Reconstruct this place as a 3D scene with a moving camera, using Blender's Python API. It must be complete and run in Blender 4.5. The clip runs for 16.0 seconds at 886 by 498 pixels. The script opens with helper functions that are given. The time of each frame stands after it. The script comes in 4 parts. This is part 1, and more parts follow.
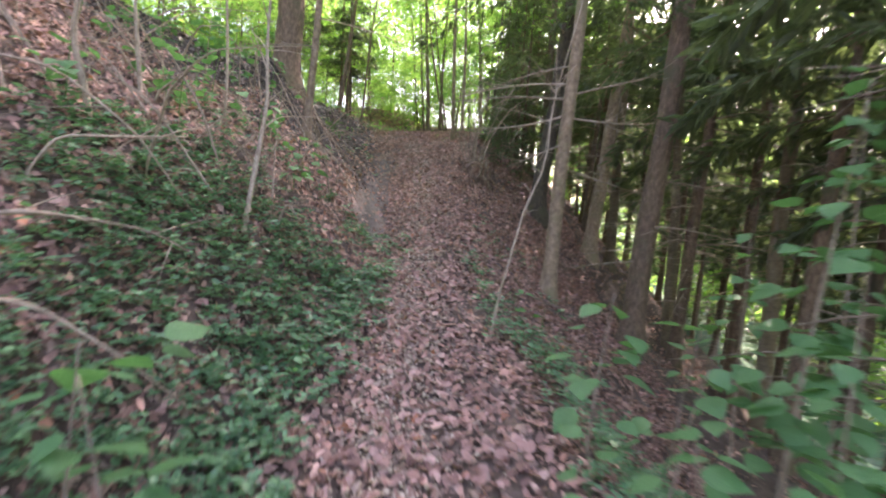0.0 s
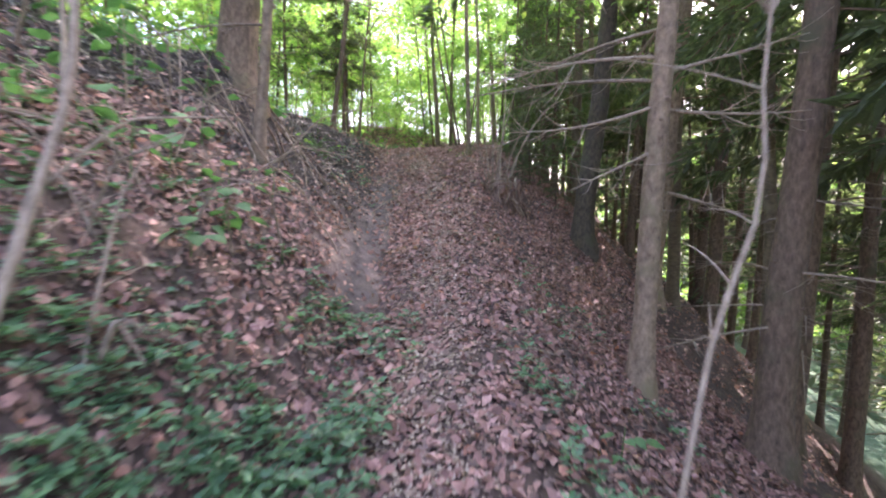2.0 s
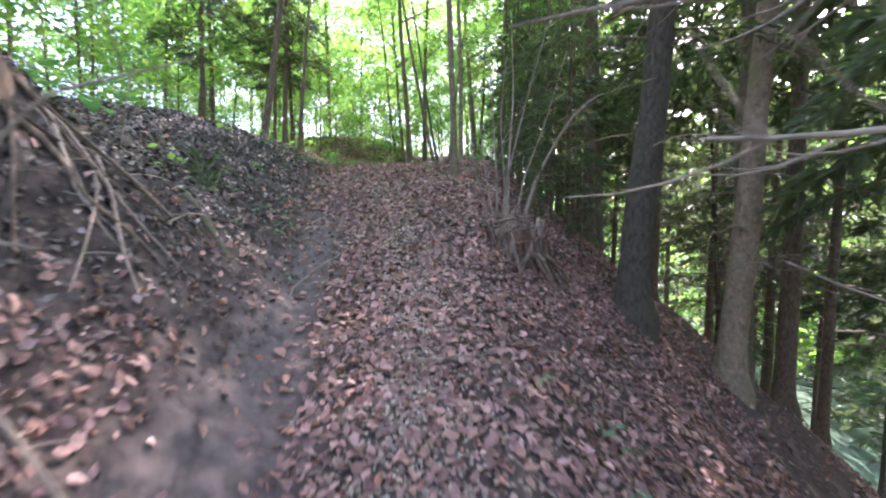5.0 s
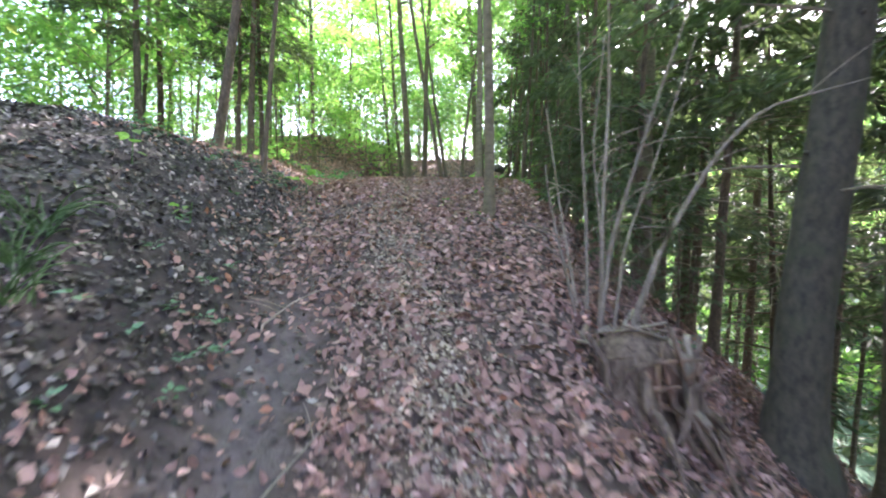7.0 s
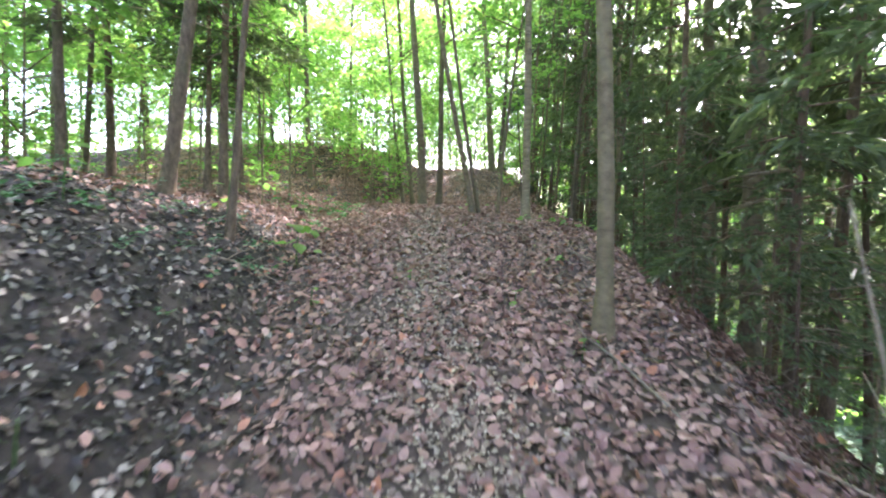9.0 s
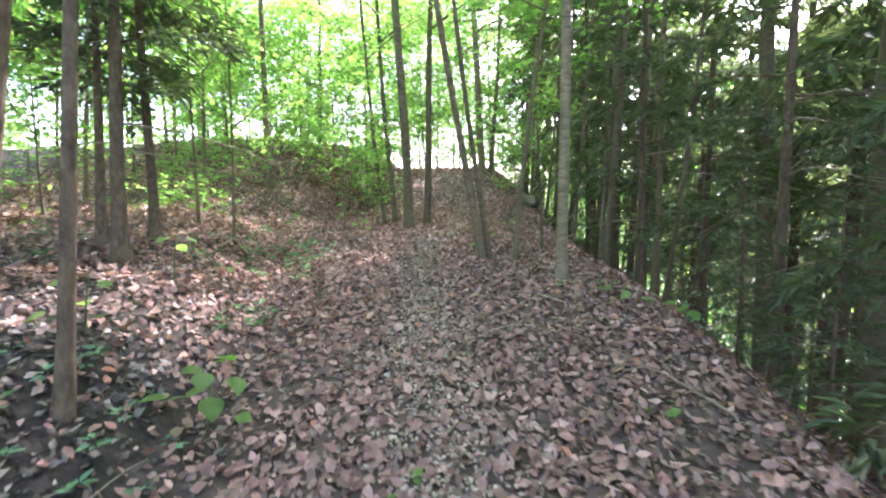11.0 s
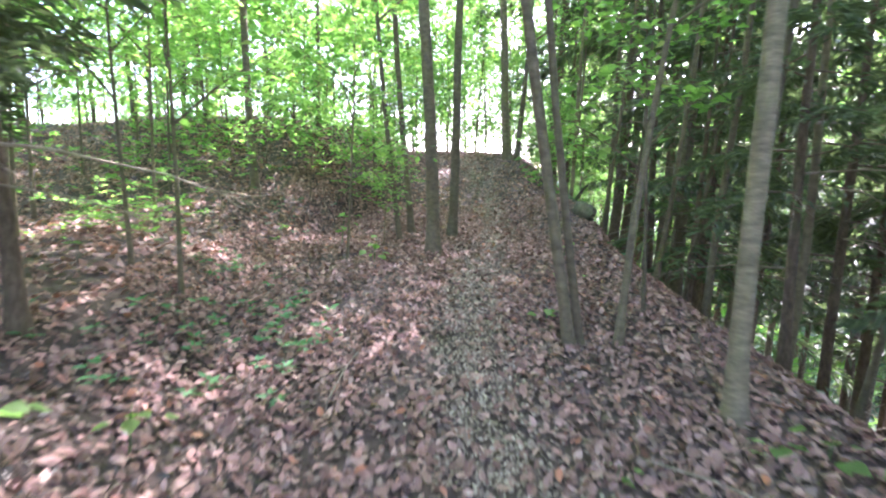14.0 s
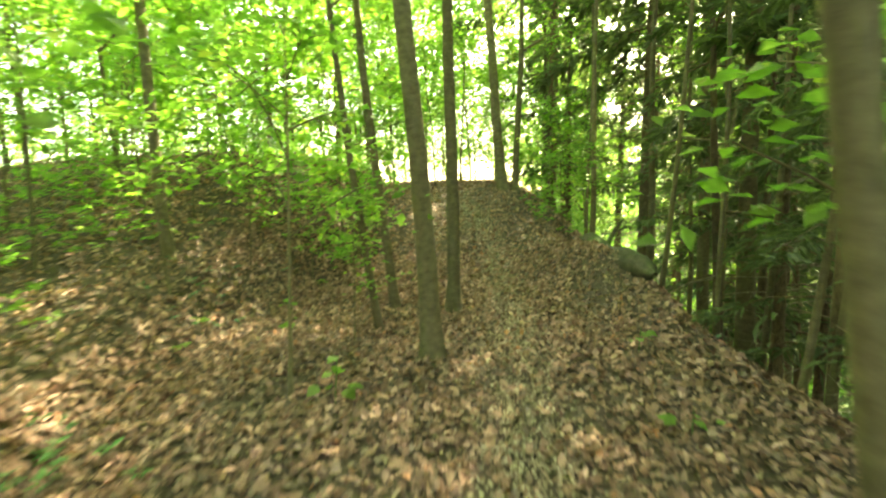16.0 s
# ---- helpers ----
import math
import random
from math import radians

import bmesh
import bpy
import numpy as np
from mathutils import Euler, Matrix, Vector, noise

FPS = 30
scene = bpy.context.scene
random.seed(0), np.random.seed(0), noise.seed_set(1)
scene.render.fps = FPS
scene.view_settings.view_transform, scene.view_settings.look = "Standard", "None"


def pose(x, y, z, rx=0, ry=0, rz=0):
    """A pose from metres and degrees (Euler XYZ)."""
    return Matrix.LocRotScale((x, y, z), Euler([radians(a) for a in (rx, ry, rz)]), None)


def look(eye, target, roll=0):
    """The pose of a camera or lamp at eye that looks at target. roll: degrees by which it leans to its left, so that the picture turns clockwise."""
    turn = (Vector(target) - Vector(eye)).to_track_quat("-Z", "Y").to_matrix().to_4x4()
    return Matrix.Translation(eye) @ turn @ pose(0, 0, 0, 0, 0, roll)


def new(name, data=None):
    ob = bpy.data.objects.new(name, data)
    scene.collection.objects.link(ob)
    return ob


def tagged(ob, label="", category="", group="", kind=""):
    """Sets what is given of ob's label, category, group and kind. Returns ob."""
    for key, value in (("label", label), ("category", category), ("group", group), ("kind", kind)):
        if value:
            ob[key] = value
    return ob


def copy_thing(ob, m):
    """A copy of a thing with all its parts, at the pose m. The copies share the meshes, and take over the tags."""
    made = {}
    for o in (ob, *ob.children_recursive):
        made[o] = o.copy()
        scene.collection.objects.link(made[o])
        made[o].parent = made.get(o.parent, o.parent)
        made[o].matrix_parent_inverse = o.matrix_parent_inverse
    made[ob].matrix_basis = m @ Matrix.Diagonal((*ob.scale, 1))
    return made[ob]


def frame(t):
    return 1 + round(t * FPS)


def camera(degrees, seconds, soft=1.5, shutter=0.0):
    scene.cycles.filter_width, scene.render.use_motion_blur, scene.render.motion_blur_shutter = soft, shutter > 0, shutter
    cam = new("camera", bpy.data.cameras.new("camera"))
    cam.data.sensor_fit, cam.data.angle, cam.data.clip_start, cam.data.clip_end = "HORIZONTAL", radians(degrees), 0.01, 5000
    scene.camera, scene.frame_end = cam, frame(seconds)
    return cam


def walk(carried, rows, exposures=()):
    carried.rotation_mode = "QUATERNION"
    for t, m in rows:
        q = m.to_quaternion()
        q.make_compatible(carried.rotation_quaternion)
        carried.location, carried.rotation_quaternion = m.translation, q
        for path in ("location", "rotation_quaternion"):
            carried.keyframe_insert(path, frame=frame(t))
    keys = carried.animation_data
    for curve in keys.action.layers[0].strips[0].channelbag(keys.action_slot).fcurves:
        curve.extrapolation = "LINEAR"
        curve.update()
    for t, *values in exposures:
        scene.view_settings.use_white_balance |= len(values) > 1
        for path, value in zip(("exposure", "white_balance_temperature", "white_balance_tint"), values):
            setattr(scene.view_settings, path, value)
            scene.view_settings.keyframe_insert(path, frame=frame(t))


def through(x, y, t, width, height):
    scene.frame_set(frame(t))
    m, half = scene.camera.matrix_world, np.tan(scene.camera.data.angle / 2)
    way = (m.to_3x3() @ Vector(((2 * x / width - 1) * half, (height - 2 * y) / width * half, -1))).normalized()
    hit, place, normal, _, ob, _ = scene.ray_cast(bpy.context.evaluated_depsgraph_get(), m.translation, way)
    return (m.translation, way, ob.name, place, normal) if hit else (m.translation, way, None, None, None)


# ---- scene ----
cam = camera(88.0, 16.0, soft=2.0, shutter=0.7)
PATH = [
    (0, (0.889, 0.926, 1.743), (0.755, 2.916, 1.592), 2.5),
    (0.5, (0.803, 1.494, 1.75), (0.606, 3.48, 1.62), -0.3),
    (1, (0.744, 1.988, 1.827), (0.538, 3.974, 1.696), 0.3),
    (1.5, (0.753, 2.529, 1.984), (0.538, 4.515, 1.889), -0.1),
    (2, (0.63, 3.047, 2.058), (0.433, 5.036, 1.977), -0.1),
    (2.5, (0.621, 3.519, 2.13), (0.512, 5.514, 2.043), -0.8),
    (3, (0.614, 4.026, 2.268), (0.498, 6.02, 2.173), -1.3),
    (3.5, (0.463, 4.438, 2.407), (0.346, 6.433, 2.329), -0.1),
    (3.7, (0.455, 4.578, 2.458), (0.325, 6.573, 2.384), -0.7),
    (5.8, (0.057, 6.746, 2.807), (0.015, 8.745, 2.792), -0.5),
    (6, (-0.023, 6.944, 2.883), (-0.06, 8.943, 2.861), -0.5),
    (6.5, (-0.109, 7.379, 3.178), (-0.146, 9.378, 3.139), -0.5),
    (7, (-0.16, 7.905, 3.33), (-0.177, 9.904, 3.282), 0.2),
    (7.5, (-0.361, 8.37, 3.495), (-0.387, 10.369, 3.432), -0.6),
    (8, (-0.412, 8.768, 3.666), (-0.422, 10.767, 3.6), -0.1),
    (8.5, (-0.479, 9.277, 3.869), (-0.485, 11.276, 3.811), -0.0),
    (9, (-0.652, 9.691, 4.099), (-0.656, 11.69, 4.034), 0.1),
    (9.5, (-0.624, 10.1, 4.165), (-0.609, 12.099, 4.104), 1.3),
    (10, (-0.66, 10.655, 4.46), (-0.638, 12.653, 4.373), 0.3),
    (12.3, (-1.154, 11.848, 4.92), (-0.917, 13.827, 4.752), 0.8),
    (12.5, (-1.164, 11.966, 4.962), (-0.909, 13.942, 4.783), 1.0),
    (13, (-1.148, 12.393, 5.148), (-0.925, 14.367, 4.92), 0.6),
    (13.5, (-1.212, 12.771, 5.242), (-1.104, 14.753, 4.996), -0.2),
    (14, (-1.21, 13.178, 5.35), (-1.116, 15.16, 5.101), 0.7),
    (14.5, (-1.171, 13.655, 5.502), (-1.084, 15.638, 5.25), 0.9),
    (15, (-1.243, 14.123, 5.587), (-1.172, 16.11, 5.371), 0.9),
    (15.5, (-1.272, 14.649, 5.61), (-1.189, 16.636, 5.405), -1.4),
    (16, (-1.266, 15.211, 5.707), (-1.086, 17.197, 5.55), -2.3),
]
walk(cam, [(t, look(eye, target, roll)) for t, eye, target, roll in PATH],
     exposures=[(0, 3.24, 7000, 30), (0.5, 3.3, 6900, 36), (2, 3.35, 6450, 37), (3.5, 3.25, 6150, 35), (7, 3.6, 5900, 28), (10, 3.8, 6050, 27), (13.5, 3.8, 5500, 32), (14.6, 3.88, 5800, 30), (15.3, 3.75, 7100, 14), (16, 3.68, 11500, -17)])

# ---------------------------------------------------------------- light
SUN_TURN, SUN_HEIGHT = -30.0, 50.0  # degrees to the left of straight ahead (negative: to the right), and above the horizon
world = bpy.data.worlds.new("sky")
scene.world = world
world.use_nodes = True
wn = world.node_tree.nodes
sky = wn.new("ShaderNodeTexSky")
sky.sky_type, sky.sun_disc = "NISHITA", False
sky.sun_elevation, sky.sun_rotation = radians(SUN_HEIGHT), radians(-SUN_TURN)
sky.air_density, sky.dust_density, sky.ozone_density = 1.2, 4.0, 1.0
wn["Background"].inputs["Strength"].default_value = 0.15
world.node_tree.links.new(sky.outputs["Color"], wn["Background"].inputs["Color"])
sun_data = bpy.data.lights.new("sun", "SUN")
sun_data.energy, sun_data.angle, sun_data.color = 2.7, radians(0.6), (1.0, 0.95, 0.86)
sun = new("sun", sun_data)
TO_SUN = Vector((-math.sin(radians(SUN_TURN)) * math.cos(radians(SUN_HEIGHT)), math.cos(radians(SUN_TURN)) * math.cos(radians(SUN_HEIGHT)), math.sin(radians(SUN_HEIGHT))))
sun.matrix_world = look(TO_SUN * 60, (0, 0, 0))

# ---------------------------------------------------------------- materials
rng = np.random.default_rng(7)


def material(name):
    m = bpy.data.materials.new(name)
    m.use_nodes = True
    n, l = m.node_tree.nodes, m.node_tree.links
    return m, n, l, n["Principled BSDF"]


def ramp(n, stops):
    r = n.new("ShaderNodeValToRGB")
    while len(r.color_ramp.elements) < len(stops):
        r.color_ramp.elements.new(0.5)
    for e, (at, c) in zip(r.color_ramp.elements, stops):
        e.position, e.color = at, (*c, 1)
    return r


def noise_node(n, l, scale, detail=4.0, stretch=None, rough=0.6):
    t = n.new("ShaderNodeTexNoise")
    t.inputs["Scale"].default_value, t.inputs["Detail"].default_value, t.inputs["Roughness"].default_value = scale, detail, rough
    c = n.new("ShaderNodeTexCoord")
    if stretch:
        mp = n.new("ShaderNodeMapping")
        mp.inputs["Scale"].default_value = stretch
        l.new(c.outputs["Object"], mp.inputs["Vector"])
        l.new(mp.outputs["Vector"], t.inputs["Vector"])
    else:
        l.new(c.outputs["Object"], t.inputs["Vector"])
    return t


def mixed(n, l, kind, fac, a, b):
    m = n.new("ShaderNodeMix")
    m.data_type, m.blend_type = "RGBA", kind
    for socket, v in ((m.inputs[0], fac), (m.inputs[6], a), (m.inputs[7], b)):
        if hasattr(v, "is_linked"):
            l.new(v, socket)
        elif isinstance(v, tuple):
            socket.default_value = (*v, 1)
        else:
            socket.default_value = v
    return m.outputs[2]


def bump(n, l, p, height, strength, distance):
    b = n.new("ShaderNodeBump")
    b.inputs["Strength"].default_value, b.inputs["Distance"].default_value = strength, distance
    l.new(height, b.inputs["Height"])
    l.new(b.outputs["Normal"], p.inputs["Normal"])


def leaf_material(name, stops, through, rough=0.5, veins=True):
    """Leaves: each takes its own tone; light also passes through the blade."""
    m, n, l, p = material(name)
    g = n.new("ShaderNodeNewGeometry")
    r = ramp(n, stops)
    l.new(g.outputs["Random Per Island"], r.inputs["Fac"])
    t = noise_node(n, l, 22.0, 3.0)
    tone = ramp(n, [(0.3, (0.72, 0.72, 0.72)), (0.7, (1.2, 1.2, 1.2))])
    l.new(t.outputs["Fac"], tone.inputs["Fac"])
    c = mixed(n, l, "MULTIPLY", 1.0, r.outputs["Color"], tone.outputs["Color"])
    l.new(c, p.inputs["Base Color"])
    p.inputs["Roughness"].default_value = rough
    if veins:
        bump(n, l, p, t.outputs["Fac"], 0.35, 0.01)
    if through:
        tr = n.new("ShaderNodeBsdfTranslucent")
        warm = mixed(n, l, "MULTIPLY", 1.0, c, (1.5, 1.75, 1.0))
        l.new(warm, tr.inputs["Color"])
        mx = n.new("ShaderNodeMixShader")
        mx.inputs["Fac"].default_value = through
        l.new(p.outputs["BSDF"], mx.inputs[1])
        l.new(tr.outputs["BSDF"], mx.inputs[2])
        l.new(mx.outputs["Shader"], n["Material Output"].inputs["Surface"])
    return m


def bark_material(name, dark, light, stain, stretch, fine, stain_at=0.55, relief=0.5):
    """Bark: stretched furrows, pale patches and a greenish film of algae."""
    m, n, l, p = material(name)
    a = noise_node(n, l, fine, 6.0, stretch, 0.65)
    r = ramp(n, [(0.32, dark), (0.68, light)])
    l.new(a.outputs["Fac"], r.inputs["Fac"])
    b = noise_node(n, l, 2.4, 3.0)
    k = ramp(n, [(stain_at, (0, 0, 0)), (stain_at + 0.16, (1, 1, 1))])
    l.new(b.outputs["Fac"], k.inputs["Fac"])
    c = mixed(n, l, "MIX", k.outputs["Color"], r.outputs["Color"], stain)
    o = n.new("ShaderNodeObjectInfo")
    rr = ramp(n, [(0.0, (0.78, 0.76, 0.74)), (1.0, (1.15, 1.12, 1.05))])
    l.new(o.outputs["Random"], rr.inputs["Fac"])
    c = mixed(n, l, "MULTIPLY", 1.0, c, rr.outputs["Color"])
    l.new(c, p.inputs["Base Color"])
    p.inputs["Roughness"].default_value = 0.88
    bump(n, l, p, a.outputs["Fac"], relief, 0.02)
    return m


LITTER = leaf_material("leaf_litter", [(0.0, (0.16, 0.084, 0.07)), (0.25, (0.249, 0.134, 0.111)), (0.5, (0.318, 0.176, 0.149)), (0.78, (0.404, 0.234, 0.2)), (0.95, (0.531, 0.33, 0.287)), (1.0, (0.416, 0.159, 0.091))], 0.12, 0.7)
# leaf mould of the bank, coloured darker to carry the bank's shade as well
DARK_LITTER = leaf_material("dark_litter", [(0.0, (0.025, 0.02, 0.016)), (0.55, (0.055, 0.041, 0.034)), (0.8, (0.11, 0.087, 0.073)), (1.0, (0.34, 0.29, 0.25))], 0.0, 0.55)
OLD = leaf_material("old_litter", [(0.0, (0.12, 0.076, 0.06)), (0.5, (0.21, 0.14, 0.112)), (1.0, (0.32, 0.22, 0.18))], 0.0, 0.75)
CRUMB = leaf_material("crushed_litter", [(0.0, (0.23, 0.17, 0.125)), (0.6, (0.38, 0.295, 0.22)), (1.0, (0.52, 0.42, 0.33))], 0.0, 0.8)
FRESH = leaf_material("beech_leaf", [(0.0, (0.115, 0.205, 0.06)), (0.5, (0.165, 0.275, 0.085)), (0.9, (0.225, 0.335, 0.11)), (1.0, (0.34, 0.36, 0.12))], 0.62, 0.42)
HAZEL = leaf_material("hazel_leaf", [(0.0, (0.065, 0.17, 0.07)), (0.6, (0.095, 0.22, 0.09)), (1.0, (0.13, 0.27, 0.10))], 0.35, 0.5)
COVER = leaf_material("ground_cover_leaf", [(0.0, (0.065, 0.145, 0.08)), (0.6, (0.10, 0.215, 0.11)), (1.0, (0.145, 0.275, 0.14))], 0.25, 0.4)
NEEDLE = leaf_material("spruce_needles", [(0.0, (0.068, 0.088, 0.052)), (0.6, (0.104, 0.13, 0.072)), (1.0, (0.14, 0.17, 0.09))], 0.4, 0.55, veins=False)
GRASS = leaf_material("grass_blade", [(0.0, (0.05, 0.10, 0.03)), (0.7, (0.08, 0.15, 0.045)), (1.0, (0.24, 0.22, 0.11))], 0.3, 0.5)
SPRUCE_BARK = bark_material("spruce_bark", (0.07, 0.047, 0.033), (0.211, 0.148, 0.103), (0.086, 0.085, 0.048), (1, 1, 0.45), 26.0)
PALE_BARK = bark_material("pale_spruce_bark", (0.145, 0.102, 0.07), (0.365, 0.275, 0.196), (0.204, 0.176, 0.104), (1, 1, 0.7), 20.0, 0.52)
GREY_BARK = bark_material("smooth_grey_bark", (0.106, 0.084, 0.055), (0.212, 0.168, 0.108), (0.246, 0.208, 0.14), (1, 1, 1.6), 14.0, 0.58, 0.25)
BIRCH_BARK = bark_material("birch_bark", (0.114, 0.09, 0.06), (0.275, 0.225, 0.152), (0.162, 0.149, 0.088), (1, 1, 3.5), 12.0, 0.56, 0.3)
TWIG = bark_material("dead_twig", (0.17, 0.13, 0.10), (0.38, 0.31, 0.25), (0.22, 0.20, 0.15), (1, 1, 0.6), 30.0)
ROT = bark_material("rotten_wood", (0.055, 0.034, 0.026), (0.30, 0.21, 0.16), (0.24, 0.13, 0.085), (1, 1, 0.15), 30.0, 0.56, 0.8)
DARK_BARK = bark_material("dark_spruce_bark", (0.03, 0.025, 0.019), (0.095, 0.078, 0.057), (0.062, 0.066, 0.036), (1, 1, 0.5), 24.0)
MOSS = bark_material("mossy_bark", (0.035, 0.032, 0.022), (0.10, 0.085, 0.06), (0.055, 0.085, 0.022), (1, 1, 1), 18.0, 0.45, 0.8)

SOIL, n, l, p = material("forest_soil")
a = noise_node(n, l, 9.0, 8.0)
r = ramp(n, [(0.3, (0.045, 0.030, 0.024)), (0.5, (0.09, 0.061, 0.048)), (0.72, (0.15, 0.107, 0.085))])
l.new(a.outputs["Fac"], r.inputs["Fac"])
b = noise_node(n, l, 0.7, 4.0)
sp = n.new("ShaderNodeSeparateXYZ")
tc = n.new("ShaderNodeTexCoord")
l.new(tc.outputs["Object"], sp.inputs[0])
mr = n.new("ShaderNodeMapRange")
mr.inputs["From Min"].default_value, mr.inputs["From Max"].default_value = 8.0, 11.0
l.new(sp.outputs["X"], mr.inputs["Value"])
ad = n.new("ShaderNodeMath")
ad.operation = "MULTIPLY_ADD"
ad.inputs[1].default_value, ad.inputs[2].default_value = 1.4, -0.7
l.new(b.outputs["Fac"], ad.inputs[0])
add = n.new("ShaderNodeMath")
add.use_clamp = True
l.new(mr.outputs["Result"], add.inputs[0])
l.new(ad.outputs[0], add.inputs[1])
mul = n.new("ShaderNodeMath")
mul.operation, mul.use_clamp = "MULTIPLY", True
l.new(add.outputs[0], mul.inputs[0])
l.new(mr.outputs["Result"], mul.inputs[1])
meadow = ramp(n, [(0.3, (0.025, 0.06, 0.03)), (0.7, (0.052, 0.105, 0.055))])
l.new(a.outputs["Fac"], meadow.inputs["Fac"])
mud = ramp(n, [(0.3, (0.07, 0.055, 0.05)), (0.7, (0.145, 0.117, 0.109))])
l.new(a.outputs["Fac"], mud.inputs["Fac"])
worn_at = n.new("ShaderNodeAttribute")
worn_at.attribute_name = "mud"
# dark bank soil, with the bank's shade put into its colour too
shaded_humus = ramp(n, [(0.3, (0.014, 0.011, 0.009)), (0.5, (0.03, 0.022, 0.018)), (0.72, (0.07, 0.052, 0.043))])
l.new(a.outputs["Fac"], shaded_humus.inputs["Fac"])
shaded_humus_at = n.new("ShaderNodeAttribute")
shaded_humus_at.attribute_name = "shaded_humus"
earth = mixed(n, l, "MIX", shaded_humus_at.outputs["Fac"], r.outputs["Color"], shaded_humus.outputs["Color"])
earth = mixed(n, l, "MIX", worn_at.outputs["Fac"], earth, mud.outputs["Color"])
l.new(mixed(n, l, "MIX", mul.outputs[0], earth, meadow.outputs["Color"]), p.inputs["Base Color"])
p.inputs["Roughness"].default_value = 0.95
bump(n, l, p, a.outputs["Fac"], 0.9, 0.05)

# ---------------------------------------------------------------- terrain
YS = np.linspace(-80.0, 160.0, 2401)


def along(pairs, blur=0.7):
    """A smooth profile along the walk, from (y, value) knots."""
    ky, kv = zip(*pairs)
    v = np.interp(YS, ky, kv)
    n = int(blur * 30)
    w = np.hanning(2 * n + 3)[1:-1]
    return np.convolve(np.pad(v, n, mode="edge"), w / w.sum(), mode="valid")


PATH_Z = along([(-80, -6), (-6, -1.3), (0.9, 0.2), (3, 0.62), (4.7, 1.0), (6.4, 1.42), (7.5, 1.68), (9.7, 2.55), (11.5, 3.36), (13, 3.76), (14.5, 4.1), (16, 4.35), (18, 4.6), (20, 4.66), (22, 5.0), (24.5, 6.15), (27, 6.5), (40, 6.9), (160, 9)])
FOOT = along([(-10, -0.4), (3.5, -0.05), (6, -0.1), (8, -0.4), (10, -1.15), (12, -1.6), (14, -1.85), (16, -2.4), (18, -3.2), (20, -2.7), (22, -1.7), (25, -1.4), (40, -2)])
CAP = along([(-10, 5.0), (4, 5.0), (6, 4.8), (7.6, 3.9), (8.6, 2.5), (9.6, 1.75), (11, 1.3), (13, 0.9), (15, 0.45), (17.5, 0.35), (19, 0.5), (21, 0.85), (23, 1.0), (25.5, 0.8), (40, 0.5)])
STEEP = along([(-10, 1.15), (3, 1.25), (7, 1.3), (8.6, 1.2), (10, 1.1), (40, 1.1)])
EDGE = along([(-10, 1.7), (2, 1.5), (3.5, 1.2), (5, 0.65), (7, 0.72), (9, 0.35), (10, 0.15), (11.4, 0.5), (13, 0.7), (15, 0.8), (17, 0.9), (19, 1.0), (22, 1.0), (25, 1.2), (40, 2.5)])


WORN = along([(-5, 0.0), (5.5, -0.25), (6.5, -0.45), (7.3, -0.6), (8.8, -0.85), (9.7, -1.0), (11, -1.1), (40, -1.1)])


FALL = along([(-10, 0.74), (8, 0.74), (10.5, 0.88), (40, 0.88)])


def roll_noise(x, y):
    """Low swells and hummocks of the forest floor."""
    z = 0.0
    for k, (a, b, c, h) in enumerate(((0.9, 0.5, 0.3, 0.05), (-0.7, 1.3, 1.9, 0.045), (2.1, 1.7, 0.7, 0.025), (-2.6, 2.9, 4.0, 0.018), (4.7, -3.9, 2.2, 0.012), (6.3, 5.2, 5.0, 0.008))):
        z = z + h * np.sin(a * x + b * y + c)
    return z


def ground(x, y):
    """Height of the forest floor."""
    x, y = np.asarray(x, float), np.asarray(y, float)
    zc, foot, cap, edge, steep = (np.interp(y, YS, t) for t in (PATH_Z, FOOT, CAP, EDGE, STEEP))
    dl = np.maximum(0, foot - x)
    dl = np.sqrt(dl * dl + 0.04) - 0.2
    dr = np.maximum(0, x - edge)
    dr = np.sqrt(dr * dr + 0.04) - 0.2
    rise = cap * (1 - np.exp(-steep * dl / cap)) - 0.04 * np.clip(dl - 5, 0, 60)
    drop = np.interp(y, YS, FALL) * dr + 0.3 * np.maximum(0, dr - 4.5)
    low = zc + 9.0
    drop = low * np.tanh(drop / low)
    berm = 0.5 * np.exp(-(((x - 1.15) / 0.42) ** 2 + ((y - 20.4) / 1.5) ** 2))
    roots = 0.5 * np.exp(-(((x + 2.1) / 0.5) ** 2 + ((y - 7.75) / 0.7) ** 2))
    worn = 0.07 * np.exp(-((x - np.interp(y, YS, WORN)) / 0.3) ** 2) * np.clip((y - 5.6) / 1.2, 0, 1) * np.clip((11.4 - y) / 1.2, 0, 1)
    far = np.clip((x - 30) / 60, 0, 1)
    hill = 28 * far * far * (3 - 2 * far)
    return zc + rise - drop + hill + berm + roots - worn + roll_noise(x, y) * (0.35 + 0.65 * np.clip((dl + dr) * 1.5, 0, 1))

